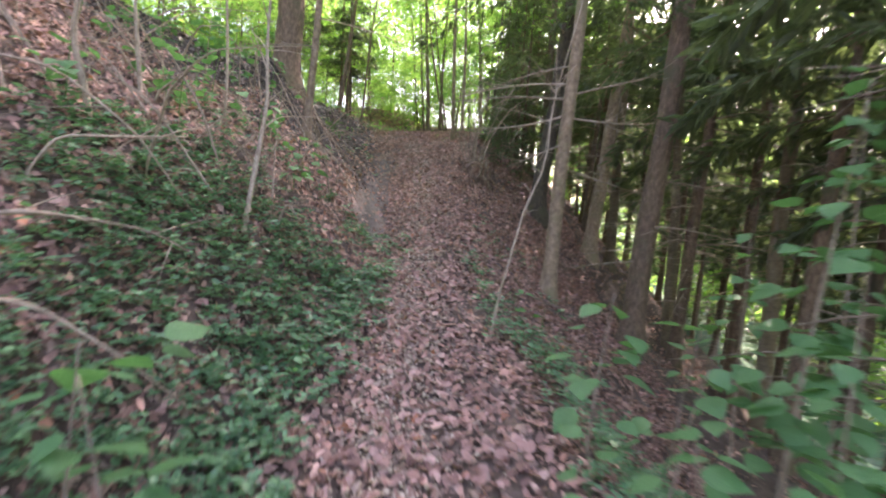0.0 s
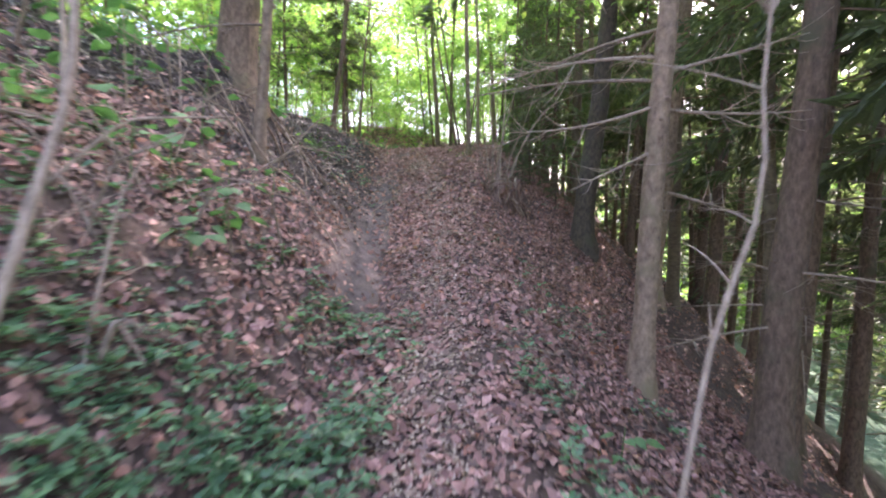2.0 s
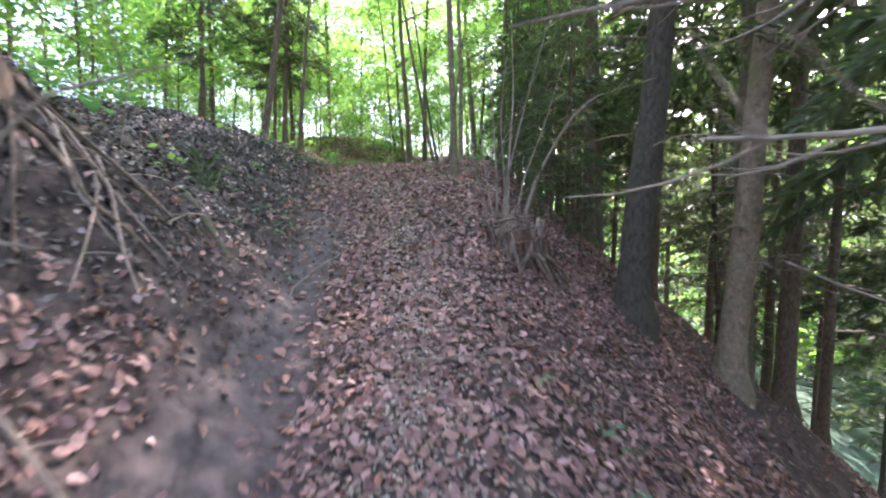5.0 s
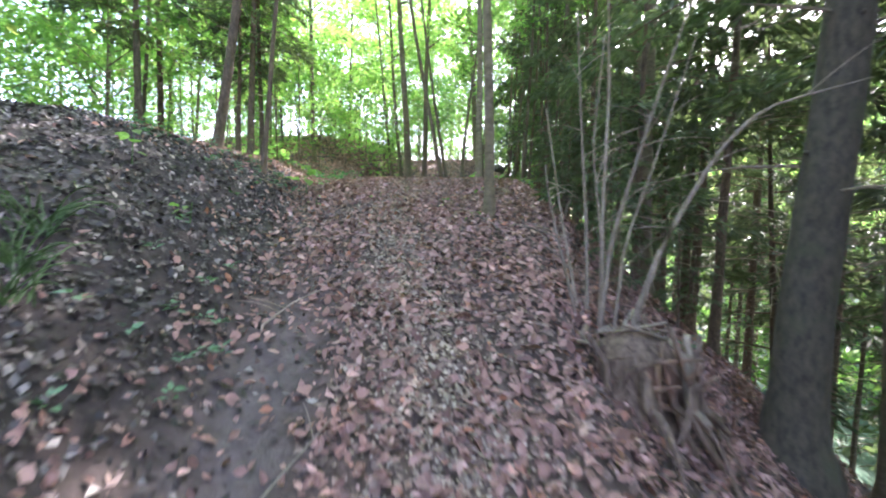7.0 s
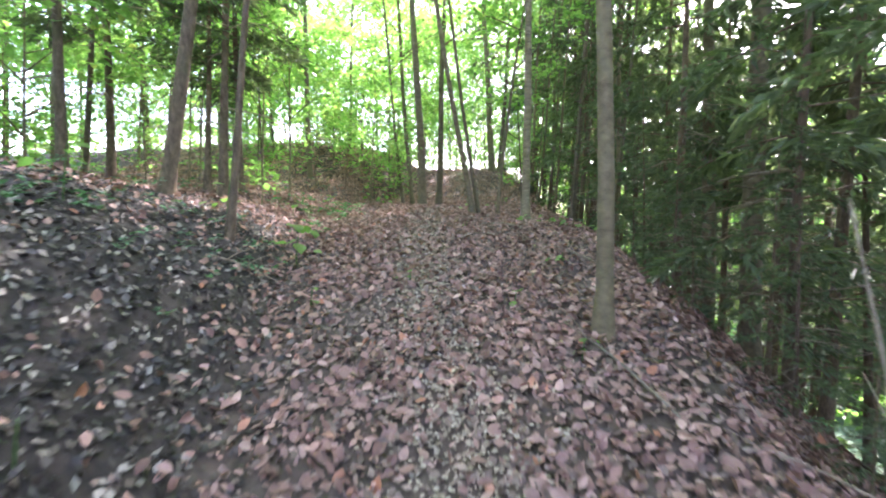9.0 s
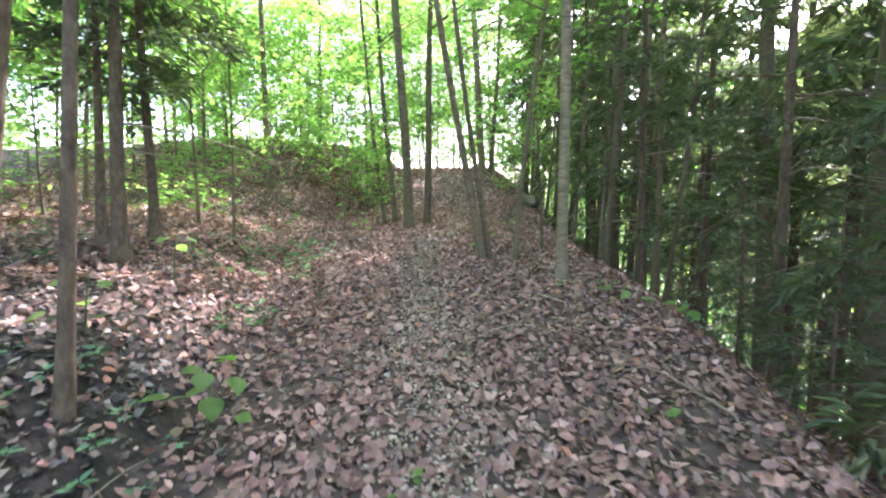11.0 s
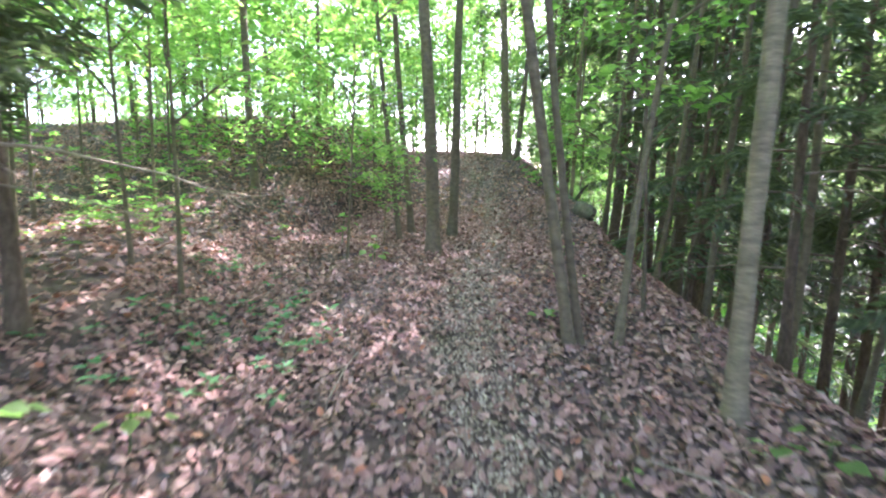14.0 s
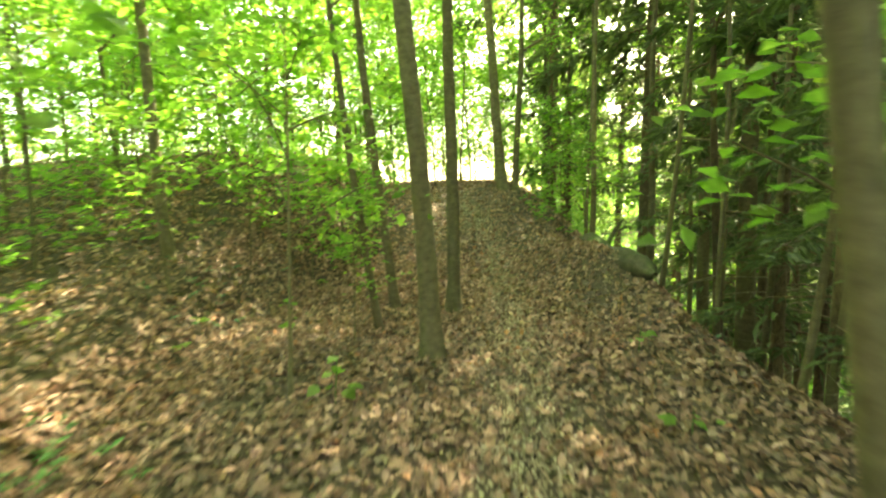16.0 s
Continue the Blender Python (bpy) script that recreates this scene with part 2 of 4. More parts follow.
# ---------------------------------------------------------------- mesh helpers
def mesh_of(name, verts, loops, sizes, mat, smooth=False):
    """A mesh from vertex rows, a flat list of corners and the corner count of each face."""
    me = bpy.data.meshes.new(name)
    verts, loops, sizes = np.asarray(verts, np.float32), np.asarray(loops, np.int32).ravel(), np.asarray(sizes, np.int32)
    me.vertices.add(len(verts))
    me.vertices.foreach_set("co", verts.ravel())
    me.loops.add(len(loops))
    me.loops.foreach_set("vertex_index", loops)
    me.polygons.add(len(sizes))
    me.polygons.foreach_set("loop_start", np.r_[0, np.cumsum(sizes)[:-1]].astype(np.int32))
    me.polygons.foreach_set("loop_total", sizes)
    if smooth:
        me.polygons.foreach_set("use_smooth", np.ones(len(sizes), bool))
    me.update(calc_edges=True)
    me.validate()
    me.materials.append(mat)
    return me


def part(name, me, parent, label=""):
    ob = new(name, me)
    ob.parent = parent
    if label:
        ob["label"] = label
    return ob


def root(name, x, y, z, label, category, group="", kind="", turn=0.0, size=1.0):
    ob = new(name)
    ob.empty_display_size = 0.2
    ob.matrix_basis = pose(x, y, z, 0, 0, turn) @ Matrix.Scale(size, 4)
    return tagged(ob, label, category, group, kind)


def unit(v):
    return v / np.maximum(np.linalg.norm(v, axis=-1, keepdims=True), 1e-9)


class Tubes:
    """Gathers tapered tubes along bent lines into one mesh."""

    def __init__(self):
        self.v, self.f, self.n, self.sizes = [], [], 0, []

    def add(self, line, radii, sides=6, rough=0.0, close=True):
        line, radii = np.asarray(line, float), np.asarray(radii, float)
        ahead = unit(np.gradient(line, axis=0))
        ref = np.where(np.abs(ahead[:, 2:]) > 0.9, [[1.0, 0, 0]], [[0, 0, 1.0]])
        s = unit(np.cross(ahead, ref))
        u = np.cross(s, ahead)
        ang = np.arange(sides) * 2 * np.pi / sides
        rr = radii[:, None] * (1 + rough * rng.normal(size=(len(line), sides)))
        ring = line[:, None] + rr[..., None] * (np.cos(ang)[None, :, None] * s[:, None] + np.sin(ang)[None, :, None] * u[:, None])
        k = len(line)
        i, j = np.meshgrid(np.arange(k - 1), np.arange(sides), indexing="ij")
        a, b = i * sides + j, i * sides + (j + 1) % sides
        q = np.stack([a, b, b + sides, a + sides], -1).reshape(-1, 4) + self.n
        self.v.append(ring.reshape(-1, 3))
        self.f += [q.ravel()]
        self.sizes += [4] * len(q)
        if close:
            for at in (0, (k - 1) * sides):
                self.f.append(np.arange(sides) + at + self.n)
                self.sizes.append(sides)
        self.n += k * sides

    def mesh(self, name, mat):
        return mesh_of(name, np.concatenate(self.v), np.concatenate(self.f), self.sizes, mat, smooth=True)


def blades(name, at, ahead, up, length, width, mat, fold=0.25, curl=0.1, full=False):
    """Leaves: folded kites (two triangles), or fuller six-cornered blades where full."""
    at, ahead, up = (np.asarray(v, float) for v in (at, ahead, up))
    ahead = unit(ahead)
    side = unit(np.cross(up, ahead))
    up = np.cross(ahead, side)
    L, W = (np.broadcast_to(np.asarray(v, float), (len(at),))[:, None] for v in (length, width))
    F, C = (np.broadcast_to(np.asarray(v, float), (len(at),))[:, None] for v in (fold, curl))
    tip = at + ahead * L + up * C * L
    if not full:
        mid = at + ahead * L * 0.45
        v = np.stack([at, mid + side * W / 2 + up * F * W, tip, mid - side * W / 2 + up * F * W], 1).reshape(-1, 3)
        k = np.arange(len(at))[:, None] * 4
        return mesh_of(name, v, np.concatenate([k + [0, 2, 1], k + [0, 3, 2]], 1), np.full(2 * len(at), 3), mat)
    lo, hi = at + ahead * L * 0.28, at + ahead * L * 0.66
    v = np.stack([at, lo + side * W * 0.48 + up * F * W, hi + side * W * 0.4 + up * (F * W * 0.8 + C * L * 0.5), tip, hi - side * W * 0.4 + up * (F * W * 0.8 + C * L * 0.5), lo - side * W * 0.48 + up * F * W], 1).reshape(-1, 3)
    k = np.arange(len(at))[:, None] * 6
    return mesh_of(name, v, np.concatenate([k + [0, 3, 2, 1], k + [0, 5, 4, 3]], 1), np.full(2 * len(at), 4), mat)


def bent(start, stop, bow, steps=8):
    """A line from start to stop that bows by the offset in its middle."""
    t = np.linspace(0, 1, steps)[:, None]
    return np.asarray(start) * (1 - t) + np.asarray(stop) * t + np.asarray(bow) * 4 * t * (1 - t)


# ---------------------------------------------------------------- trees
def spruce_spray(start, aim, length, droop, needles, tubes):
    """One green bough: a drooping axis with side twigs of needles. Returns blade rows."""
    aim = np.asarray(aim, float)
    line = bent(start, np.asarray(start) + aim * length + [0, 0, -droop], [0, 0, 0.12 * length], 6)
    tubes.add(line[::2], np.linspace(0.011, 0.004, 3) * (0.6 + length * 0.4), 4, close=False)
    side = unit(np.cross(aim, [0, 0, 1.0]))
    t = rng.uniform(0.12, 1, needles)
    base = np.stack([np.interp(t, np.linspace(0, 1, 6), line[:, k]) for k in range(3)], 1)
    sgn = rng.choice([-1.0, 1.0], needles)[:, None]
    reach = rng.uniform(0, 1, needles)[:, None] * (0.42 * length * (1.12 - t))[:, None]
    way = unit(sgn * side + 0.75 * aim + rng.normal(0, 0.12, (needles, 3)))
    at = base + way * reach + np.c_[np.zeros((needles, 2)), -0.35 * reach[:, 0] ** 1.3 - rng.uniform(0, 0.05, needles)]
    ahead = unit(way + rng.normal(0, 0.3, (needles, 3)) + [0, 0, -0.25])
    return at, ahead


def spruce(name, height, d, bare, boughs, dead, label, mat, group, needles=70, reach=1.5, lean=(0.0, 0.0), seed=0, hero=False, coarse=1.0):
    """A spruce at the origin: trunk with flared foot, dead lower branches and a crown of hanging boughs."""
    top = rng
    tree = root(name, 0, 0, 0, label, "tree", group)
    z = np.r_[-0.3, -0.05, 0.06, 0.2, 0.5, 1.0, 1.6, 2.3, 3.1, 4.2, 5.6, 7.5, height * 0.8, height]
    lx, ly = lean
    wob = 0.012 * d / 0.2
    line = np.c_[lx * z + wob * np.sin(z * 2.1 + seed), ly * z + wob * np.cos(z * 1.7 + seed), z]
    r = d / 2 * np.maximum(0.05, (1 - np.clip(z, 0, None) / (height * 1.05))) * (1 + 0.75 * np.exp(-np.clip(z, 0, None) / 0.16))
    tb = Tubes()
    tb.add(line, r, 14, 0.025)
    for _ in range(10 if hero else 0):  # knots left by shed branches
        zz, an = top.uniform(0.5, 3.6), top.uniform(0, 6.28)
        c = np.array([np.interp(zz, z, line[:, 0]), np.interp(zz, z, line[:, 1]), zz])
        o = np.array([np.cos(an), np.sin(an), 0.15])
        rad = np.interp(zz, z, r)
        tb.add(np.array([c + o * rad * 0.7, c + o * rad * 1.02, c + o * (rad * 1.0 + 0.022)]), [0.024, 0.02, 0.008], 6)
    part("trunk", tb.mesh("trunk", mat), tree)

    def on(zz):
        return np.array([np.interp(zz, z, line[:, 0]), np.interp(zz, z, line[:, 1]), zz])

    gather = None
    for k in range(dead):
        zz, an = top.uniform(1.0, min(bare + 1.2, height * 0.6)), top.uniform(0, 6.28)
        if hero or gather is None:
            gather = Tubes()
        ln = top.uniform(0.6, 1.7) * (1.15 if hero else 1.0)
        o = np.array([np.cos(an), np.sin(an), 0])
        s0 = on(zz)
        b = bent(s0, s0 + o * ln + [0, 0, top.uniform(-0.35, 0.02)], [0, 0, top.uniform(0.0, 0.14)], 7)
        gather.add(b if hero else b[::2], np.linspace(0.014, 0.003, 7)[:: 1 if hero else 2] * top.uniform(0.7, 1.2), 5 if hero else 4, 0.06)
        for _ in range(9 if hero else 5):
            i = top.integers(1, 6)
            w = unit(o * 0.8 + np.array([-o[1], o[0], 0]) * top.choice([-1, 1]) + top.normal(0, 0.25, 3))
            e = b[i] + w * top.uniform(0.15, 0.5) + [0, 0, -top.uniform(0, 0.12)]
            gather.add(bent(b[i], e, [0, 0, -0.02], 3), [0.005, 0.003, 0.0015], 3, close=False)
        if hero:
            part("dead_branch", gather.mesh("dead_branch", TWIG), tree, "bare grey dead branch with brittle twigs")
    if gather and not hero:
        part("dead_wood", gather.mesh("dead_wood", TWIG), tree, "bare grey dead lower branches")["kind"] = "stuff"
    if boughs:
        A, H, tb = [], [], Tubes()
        for k in range(boughs):
            f = (k + top.uniform(0, 1)) / boughs
            zz = bare + f ** (1.0 if hero or height < 9 else 1.55) * (height - bare) * 0.97
            an = k * 2.4 + top.uniform(-0.4, 0.4)
            ln = reach * (1.08 - f) * top.uniform(0.65, 1.15) + 0.15
            o = np.array([np.cos(an), np.sin(an), top.uniform(-0.25, 0.2)])
            if hero:
                tb = Tubes()
            a, h = spruce_spray(on(zz), o, ln, ln * top.uniform(0.1, 0.45), int(needles * (0.35 + ln)), tb)
            A.append(a), H.append(h)
            if hero:
                part("bough", tb.mesh("bough", SPRUCE_BARK), tree)
        A, H = np.concatenate(A), np.concatenate(H)
        up = unit(np.array([0, 0, 1.0]) + rng.normal(0, 0.45, A.shape))
        if not hero:
            part("bough_wood", tb.mesh("bough_wood", SPRUCE_BARK), tree)["kind"] = "stuff"
        part("needles", blades("needles", A, H, up, rng.uniform(0.07, 0.17, len(A)) * coarse, rng.uniform(0.016, 0.04, len(A)) * coarse, NEEDLE, 0.2, -0.15), tree, "dark green hanging spruce needles")["kind"] = "stuff"
    return tree


def broadleaf(name, height, d, lean, limbs, leaves, crown, label, group, spread=1.3, leaf=0.085, seed=0, mat=None, bow=0.0, green=None, forks=0):
    """A slim broadleaved tree: bent stem, rising limbs, and leaves in loose flat layers."""
    tree = root(name, 0, 0, 0, label, "tree", group)
    z = np.r_[-0.25, -0.04, 0.08, 0.3, 0.8, np.linspace(1.5, height, 9)]
    sx = lean[0] * z + bow * np.sin(np.clip(z / height, 0, 1) * np.pi) + 0.02 * np.sin(1.3 * z + seed)
    sy = lean[1] * z + 0.02 * np.cos(1.6 * z + seed)
    line = np.c_[sx, sy, z]
    r = d / 2 * np.maximum(0.06, (1 - np.clip(z, 0, None) / (height * 1.03)) ** 0.8) * (1 + 0.55 * np.exp(-np.clip(z, 0, None) / 0.1))
    tb = Tubes()
    tb.add(line, r, 12 if d > 0.08 else 7, 0.03)
    part("trunk", tb.mesh("trunk", mat or GREY_BARK), tree)
    ends = []
    for k in range(limbs):
        lb = Tubes()
        f = crown + (1 - crown) * (k + rng.uniform(0, 1)) / limbs
        s0 = np.array([np.interp(f * height, z, line[:, 0]), np.interp(f * height, z, line[:, 1]), f * height])
        an = k * 2.4 + rng.uniform(-0.5, 0.5)
        ln = spread * rng.uniform(0.6, 1.2) * (1.2 - 0.6 * f)
        o = np.array([np.cos(an), np.sin(an), rng.uniform(0.2, 0.9)])
        b = bent(s0, s0 + o * ln, [0, 0, 0.06 * ln], 6)
        lb.add(b[[0, 2, 3, 5]], np.linspace(0.24 * d * (1.15 - f) + 0.003, 0.003, 4), 5, close=False)
        ends.append(b)
        for _ in range(2):
            i = rng.integers(2, 6)
            w = unit(o + rng.normal(0, 0.7, 3)) * ln * rng.uniform(0.25, 0.6)
            tw = bent(b[i], b[i] + w, [0, 0, 0.02], 5)
            lb.add(tw[[0, 2, 4]], [0.005, 0.0035, 0.002], 3, close=False)
            ends.append(tw)
        part("limb", lb.mesh("limb", mat or GREY_BARK), tree)
    if ends:
        pts = np.concatenate([e[1:] for e in ends])
        pick = pts[rng.integers(0, len(pts), leaves // 7)]
        at = np.repeat(pick, 7, 0) + rng.normal(0, 1, (len(pick) * 7, 3)) * [0.2 * spread, 0.2 * spread, 0.09 * spread]
        way = rng.normal(0, 1, at.shape) * [1, 1, 0.3]
        up = np.array([0, 0, 1.0]) + rng.normal(0, 0.4, at.shape)
        sz = rng.uniform(0.7, 1.3, len(at)) * leaf
        part("crown", blades("crown", at, way, up, sz, sz * 0.66, green or FRESH, 0.15, -0.12), tree, "loose fresh green leaves in flat layers")["kind"] = "stuff"
    return tree


def put(tree, x, y, turn=0.0, size=1.0, sink=0.0):
    tree.matrix_basis = pose(x, y, float(ground(x, y)) - sink, 0, 0, turn) @ Matrix.Scale(size, 4)
    return tree


def again(tree, x, y, turn=0.0, size=1.0):
    return copy_thing_at(tree, x, y, turn, size)


def copy_thing_at(tree, x, y, turn, size):
    ob = copy_thing(tree, pose(x, y, float(ground(x, y)), 0, 0, turn))
    ob.scale = (size, size, size)
    return ob


# ---------------------------------------------------------------- ground
def stretch(lo, a, b, hi, step, grow=1.25):
    mid = list(np.arange(a, b + step / 2, step))
    left, s = [], step
    while mid[0] - sum(left) > lo:
        s *= grow
        left.append(s)
    right, s = [], step
    while mid[-1] + sum(right) < hi:
        s *= grow
        right.append(s)
    return np.r_[mid[0] - np.cumsum(left)[::-1], mid, mid[-1] + np.cumsum(right)]


gx, gy = stretch(-900, -6, 7, 900, 0.11), stretch(-900, -2, 27, 900, 0.13)
GX, GY = np.meshgrid(gx, gy)
GZ = ground(GX, GY)
nx, ny = len(gx), len(gy)
i, j = np.meshgrid(np.arange(ny - 1), np.arange(nx - 1), indexing="ij")
q = np.stack([i * nx + j, i * nx + j + 1, (i + 1) * nx + j + 1, (i + 1) * nx + j], -1).reshape(-1, 4)
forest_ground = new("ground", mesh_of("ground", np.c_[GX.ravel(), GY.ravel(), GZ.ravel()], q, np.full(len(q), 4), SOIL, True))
mud = np.exp(-(((GX - np.interp(GY, YS, WORN)) / 0.24) ** 2)) * np.clip((GY - 5.6) / 1.2, 0, 1) * np.clip((11.4 - GY) / 1.2, 0, 1)
forest_ground.data.attributes.new("mud", "FLOAT", "POINT").data.foreach_set("value", mud.ravel().astype(np.float32))
# mask of the left bank: darker soil there also stands in for shade
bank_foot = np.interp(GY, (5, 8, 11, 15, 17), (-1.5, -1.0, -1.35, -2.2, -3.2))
shaded_humus = np.clip((bank_foot + 0.15 - GX) / 0.4, 0, 1) * np.clip((GY - np.where(GX < -2, 4.8, 6.0)) / 1.0, 0, 1) * np.clip((15.0 - GY) / 1.5, 0, 1) * np.clip((GX + 6) / 1.5, 0, 1)
forest_ground.data.attributes.new("shaded_humus", "FLOAT", "POINT").data.foreach_set("value", shaded_humus.ravel().astype(np.float32))
tagged(forest_ground, "steep forest floor of dark brown soil with a trodden path", "ground", kind="structure")


def normal_at(x, y):
    e = 0.05
    dx, dy = (ground(x + e, y) - ground(x - e, y)) / (2 * e), (ground(x, y + e) - ground(x, y - e)) / (2 * e)
    return unit(np.stack([-dx, -dy, np.ones_like(dx)], -1))


def on_ground(x, y, lift):
    return np.stack([x, y, ground(x, y) + lift], -1)


def litter(name, count, x0, x1, y0, y1, size, label, keep=None, full=True, mat=None):
    """Fallen leaves strewn over a stretch of the floor."""
    x, y = rng.uniform(x0, x1, count), rng.uniform(y0, y1, count)
    if keep is not None:
        k = keep(x, y)
        x, y = x[k], y[k]
    nrm = unit(normal_at(x, y) + rng.normal(0, 0.42, (len(x), 3)))
    way = unit(np.cross(nrm, rng.normal(size=(len(x), 3))))
    L = size * rng.uniform(0.5, 1.4, len(x))
    at = on_ground(x, y, rng.uniform(0.004, 0.018 if mat else 0.035, len(x))) - way * L[:, None] / 2
    me = blades(name, at, way, nrm, L, L * rng.uniform(0.5, 0.75, len(x)), mat or LITTER, rng.uniform(-0.15, 0.5, len(x)), rng.uniform(-0.2, 0.45, len(x)), full=full)
    return tagged(new(name, me), label, "leaf litter", kind="stuff")


def patchy(x, y):
    v = np.sin(3.1 * x + 1.7 * y) + np.sin(-2.3 * x + 4.1 * y + 1.0) + np.sin(6.1 * x - 3.3 * y + 2.0) + rng.normal(0, 0.9, np.shape(x))
    return v > -1.9


TREAD = along([(-5, 0.9), (1, 0.65), (4.7, 0.4), (8, 0.1), (10, -0.15), (12, -0.75), (16, -0.95), (18, -0.55), (20, -0.1), (22, 0.15), (24.5, -0.1), (30, -0.2)])


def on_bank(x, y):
    """The steep dark bank, swept bare of dry leaves."""
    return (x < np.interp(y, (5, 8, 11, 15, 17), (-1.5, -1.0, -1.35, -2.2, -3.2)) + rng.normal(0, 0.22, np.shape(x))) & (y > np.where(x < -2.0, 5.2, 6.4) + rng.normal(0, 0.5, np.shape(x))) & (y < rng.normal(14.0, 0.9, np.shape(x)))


def off_tread(x, y):
    """Leaves lie thinner where feet pass, from the flat part on."""
    d = np.abs(x - np.interp(y, YS, TREAD))
    bank = on_bank(x, y) & (rng.uniform(0, 1, np.shape(x)) < 0.96)
    worn = (np.abs(x - np.interp(y, YS, WORN)) < rng.normal(0.27, 0.1, np.shape(x))) & (y > rng.normal(6.1, 0.4, np.shape(x))) & (y < rng.normal(10.8, 0.4, np.shape(x))) & (rng.uniform(0, 1, np.shape(x)) < 0.86)  # bare trodden mud at the foot of the bank
    return ~worn & ~bank & patchy(x, y) & ((d > rng.normal(0.22, 0.07, np.shape(x))) | (rng.uniform(0, 1, np.shape(x)) > np.clip((y - 11) / 6, 0.05, 0.75)))


def crumbs(count):
    """Leaves trodden to pale crumbs along the middle of the path."""
    y = rng.uniform(1.0, 25.0, count)
    x = np.interp(y, YS, TREAD) + rng.normal(0, 0.17, count)
    nrm = unit(normal_at(x, y) + rng.normal(0, 0.25, (count, 3)))
    way = unit(np.cross(nrm, rng.normal(size=(count, 3))))
    L = rng.uniform(0.012, 0.034, count)
    me = blades("crushed_litter", on_ground(x, y, rng.uniform(0.004, 0.024, count)), way, nrm, L, L * 0.7, CRUMB, 0.1, 0.1)
    return tagged(new("crushed_litter", me), "pale crushed leaf crumbs on the trodden path", "leaf litter", kind="stuff")


crumbs(30000)
litter("leaf_litter", 112000, -3.4, 3.3, 1.2, 22.0, 0.05, "brown and pinkish dry beech leaves strewn over the path", off_tread)
litter("leaf_litter", 40000, -10, 7, -2, 33, 0.068, "dry brown fallen leaves on the forest floor", lambda x, y: ~on_bank(x, y) & ((np.abs(x - np.interp(y, YS, WORN)) > 0.3) | (y < 6) | (y > 10.8)), full=False)
def under(x, y):
    w = np.abs(x - np.interp(y, YS, WORN))
    return ~on_bank(x, y) & ((w > rng.normal(0.27, 0.08, np.shape(x))) | (y < 6.2) | (y > 10.8))


litter("old_litter", 74000, -3.0, 2.6, 1.0, 21.0, 0.045, "older brown decaying leaves under the dry ones", under, False, OLD)
litter("leaf_litter", 15000, -3.4, 3.0, 20.5, 31.0, 0.07, "dry brown leaves on the far rise of the path", full=False)
litter("leaf_litter", 15000, -9.0, -3.2, 12.5, 25.0, 0.07, "dry brown leaves on the flat top of the bank", full=False)
litter("dark_litter", 50000, -5.5, -0.7, 4.0, 15.5, 0.044, "dark leaf mould with pale fragments on the bank", on_bank, False, DARK_LITTER)

# ---------------------------------------------------------------- spruces beside the path
pale_spruce = put(spruce("spruce_tree", 17, 0.18, 3.6, 26, 0, "pale knotty spruce trunk with bare dead branches beside the path", PALE_BARK, "spruces on the slope", 90, 1.9, (0.062, 0.0), 1, True, 1.3), 1.85, 6.9, 0)
for s0, s1, bow in (((0.15, 0, 2.3), (-1.05, -0.1, 2.08), -0.06), ((0.16, 0, 2.66), (-1.25, -0.2, 2.42), 0.07), ((0.15, 0, 2.48), (-1.4, 0.2, 2.45), 0.05), ((0.2, 0, 2.25), (1.2, -0.1, 2.2), -0.03), ((0.2, 0, 2.55), (1.3, 0.1, 2.85), 0.0), ((0.15, 0, 1.95), (-0.6, -0.2, 1.6), 0.0), ((0.2, 0, 3.0), (0.2, 1.5, 2.9), 0.0), ((0.2, 0, 1.6), (1.1, 0.4, 1.4), 0.0), ((0.2, 0, 2.9), (-0.9, 0.9, 2.8), 0.05)):
    tb = Tubes()
    line = bent(s0, s1, (0, 0, bow), 9)
    tb.add(line, np.linspace(0.017, 0.004, 9), 6, 0.08)
    for _ in range(12):
        i = int(rng.integers(2, 8))
        tb.add(bent(line[i], line[i] + unit(np.subtract(s1, s0) + rng.normal(0, 0.8, 3)) * rng.uniform(0.15, 0.55), (0, 0, -0.03), 5), np.linspace(0.005, 0.0015, 5), 4, close=False)
    part("dead_branch", tb.mesh("dead_branch", TWIG), pale_spruce, "long bare grey dead branch with brittle twigs")
put(spruce("spruce_tree", 18, 0.30, 3.4, 28, 10, "stout brown spruce trunk with dead lower branches on the slope", SPRUCE_BARK, "spruces on the slope", 90, 2.0, (0.09, 0.0), 2, True, 1.3), 3.05, 7.25, 0)
put(spruce("spruce_tree", 18, 0.34, 3.0, 30, 6, "thick dark spruce trunk with a film of green algae", DARK_BARK, "spruces on the slope", 100, 2.2, (0.11, 0.0), 3, True, 1.3), 2.2, 11.05, 0)
put(spruce("spruce_tree", 17, 0.30, 3.4, 26, 10, "brown spruce trunk with stubs of branches on the slope", PALE_BARK, "spruces on the slope", 90, 1.9, (0.10, 0.0), 4, True, 1.3), 3.45, 11.35, 0)
put(spruce("spruce_tree", 18, 0.40, 5.0, 24, 8, "thick reddish brown spruce trunk on top of the bank", SPRUCE_BARK, "spruces on the bank", 90, 2.0, (0.04, 0.0), 5, True, 1.3), -2.02, 7.72, 0, sink=0.28)
put(spruce("spruce_tree", 11, 0.10, 3.6, 14, 5, "slim pale spruce trunk on the leafy bank", PALE_BARK, "spruces on the bank", 80, 1.3, (0.09, 0.0), 6, True, 1.2), -1.42, 6.98, 0)

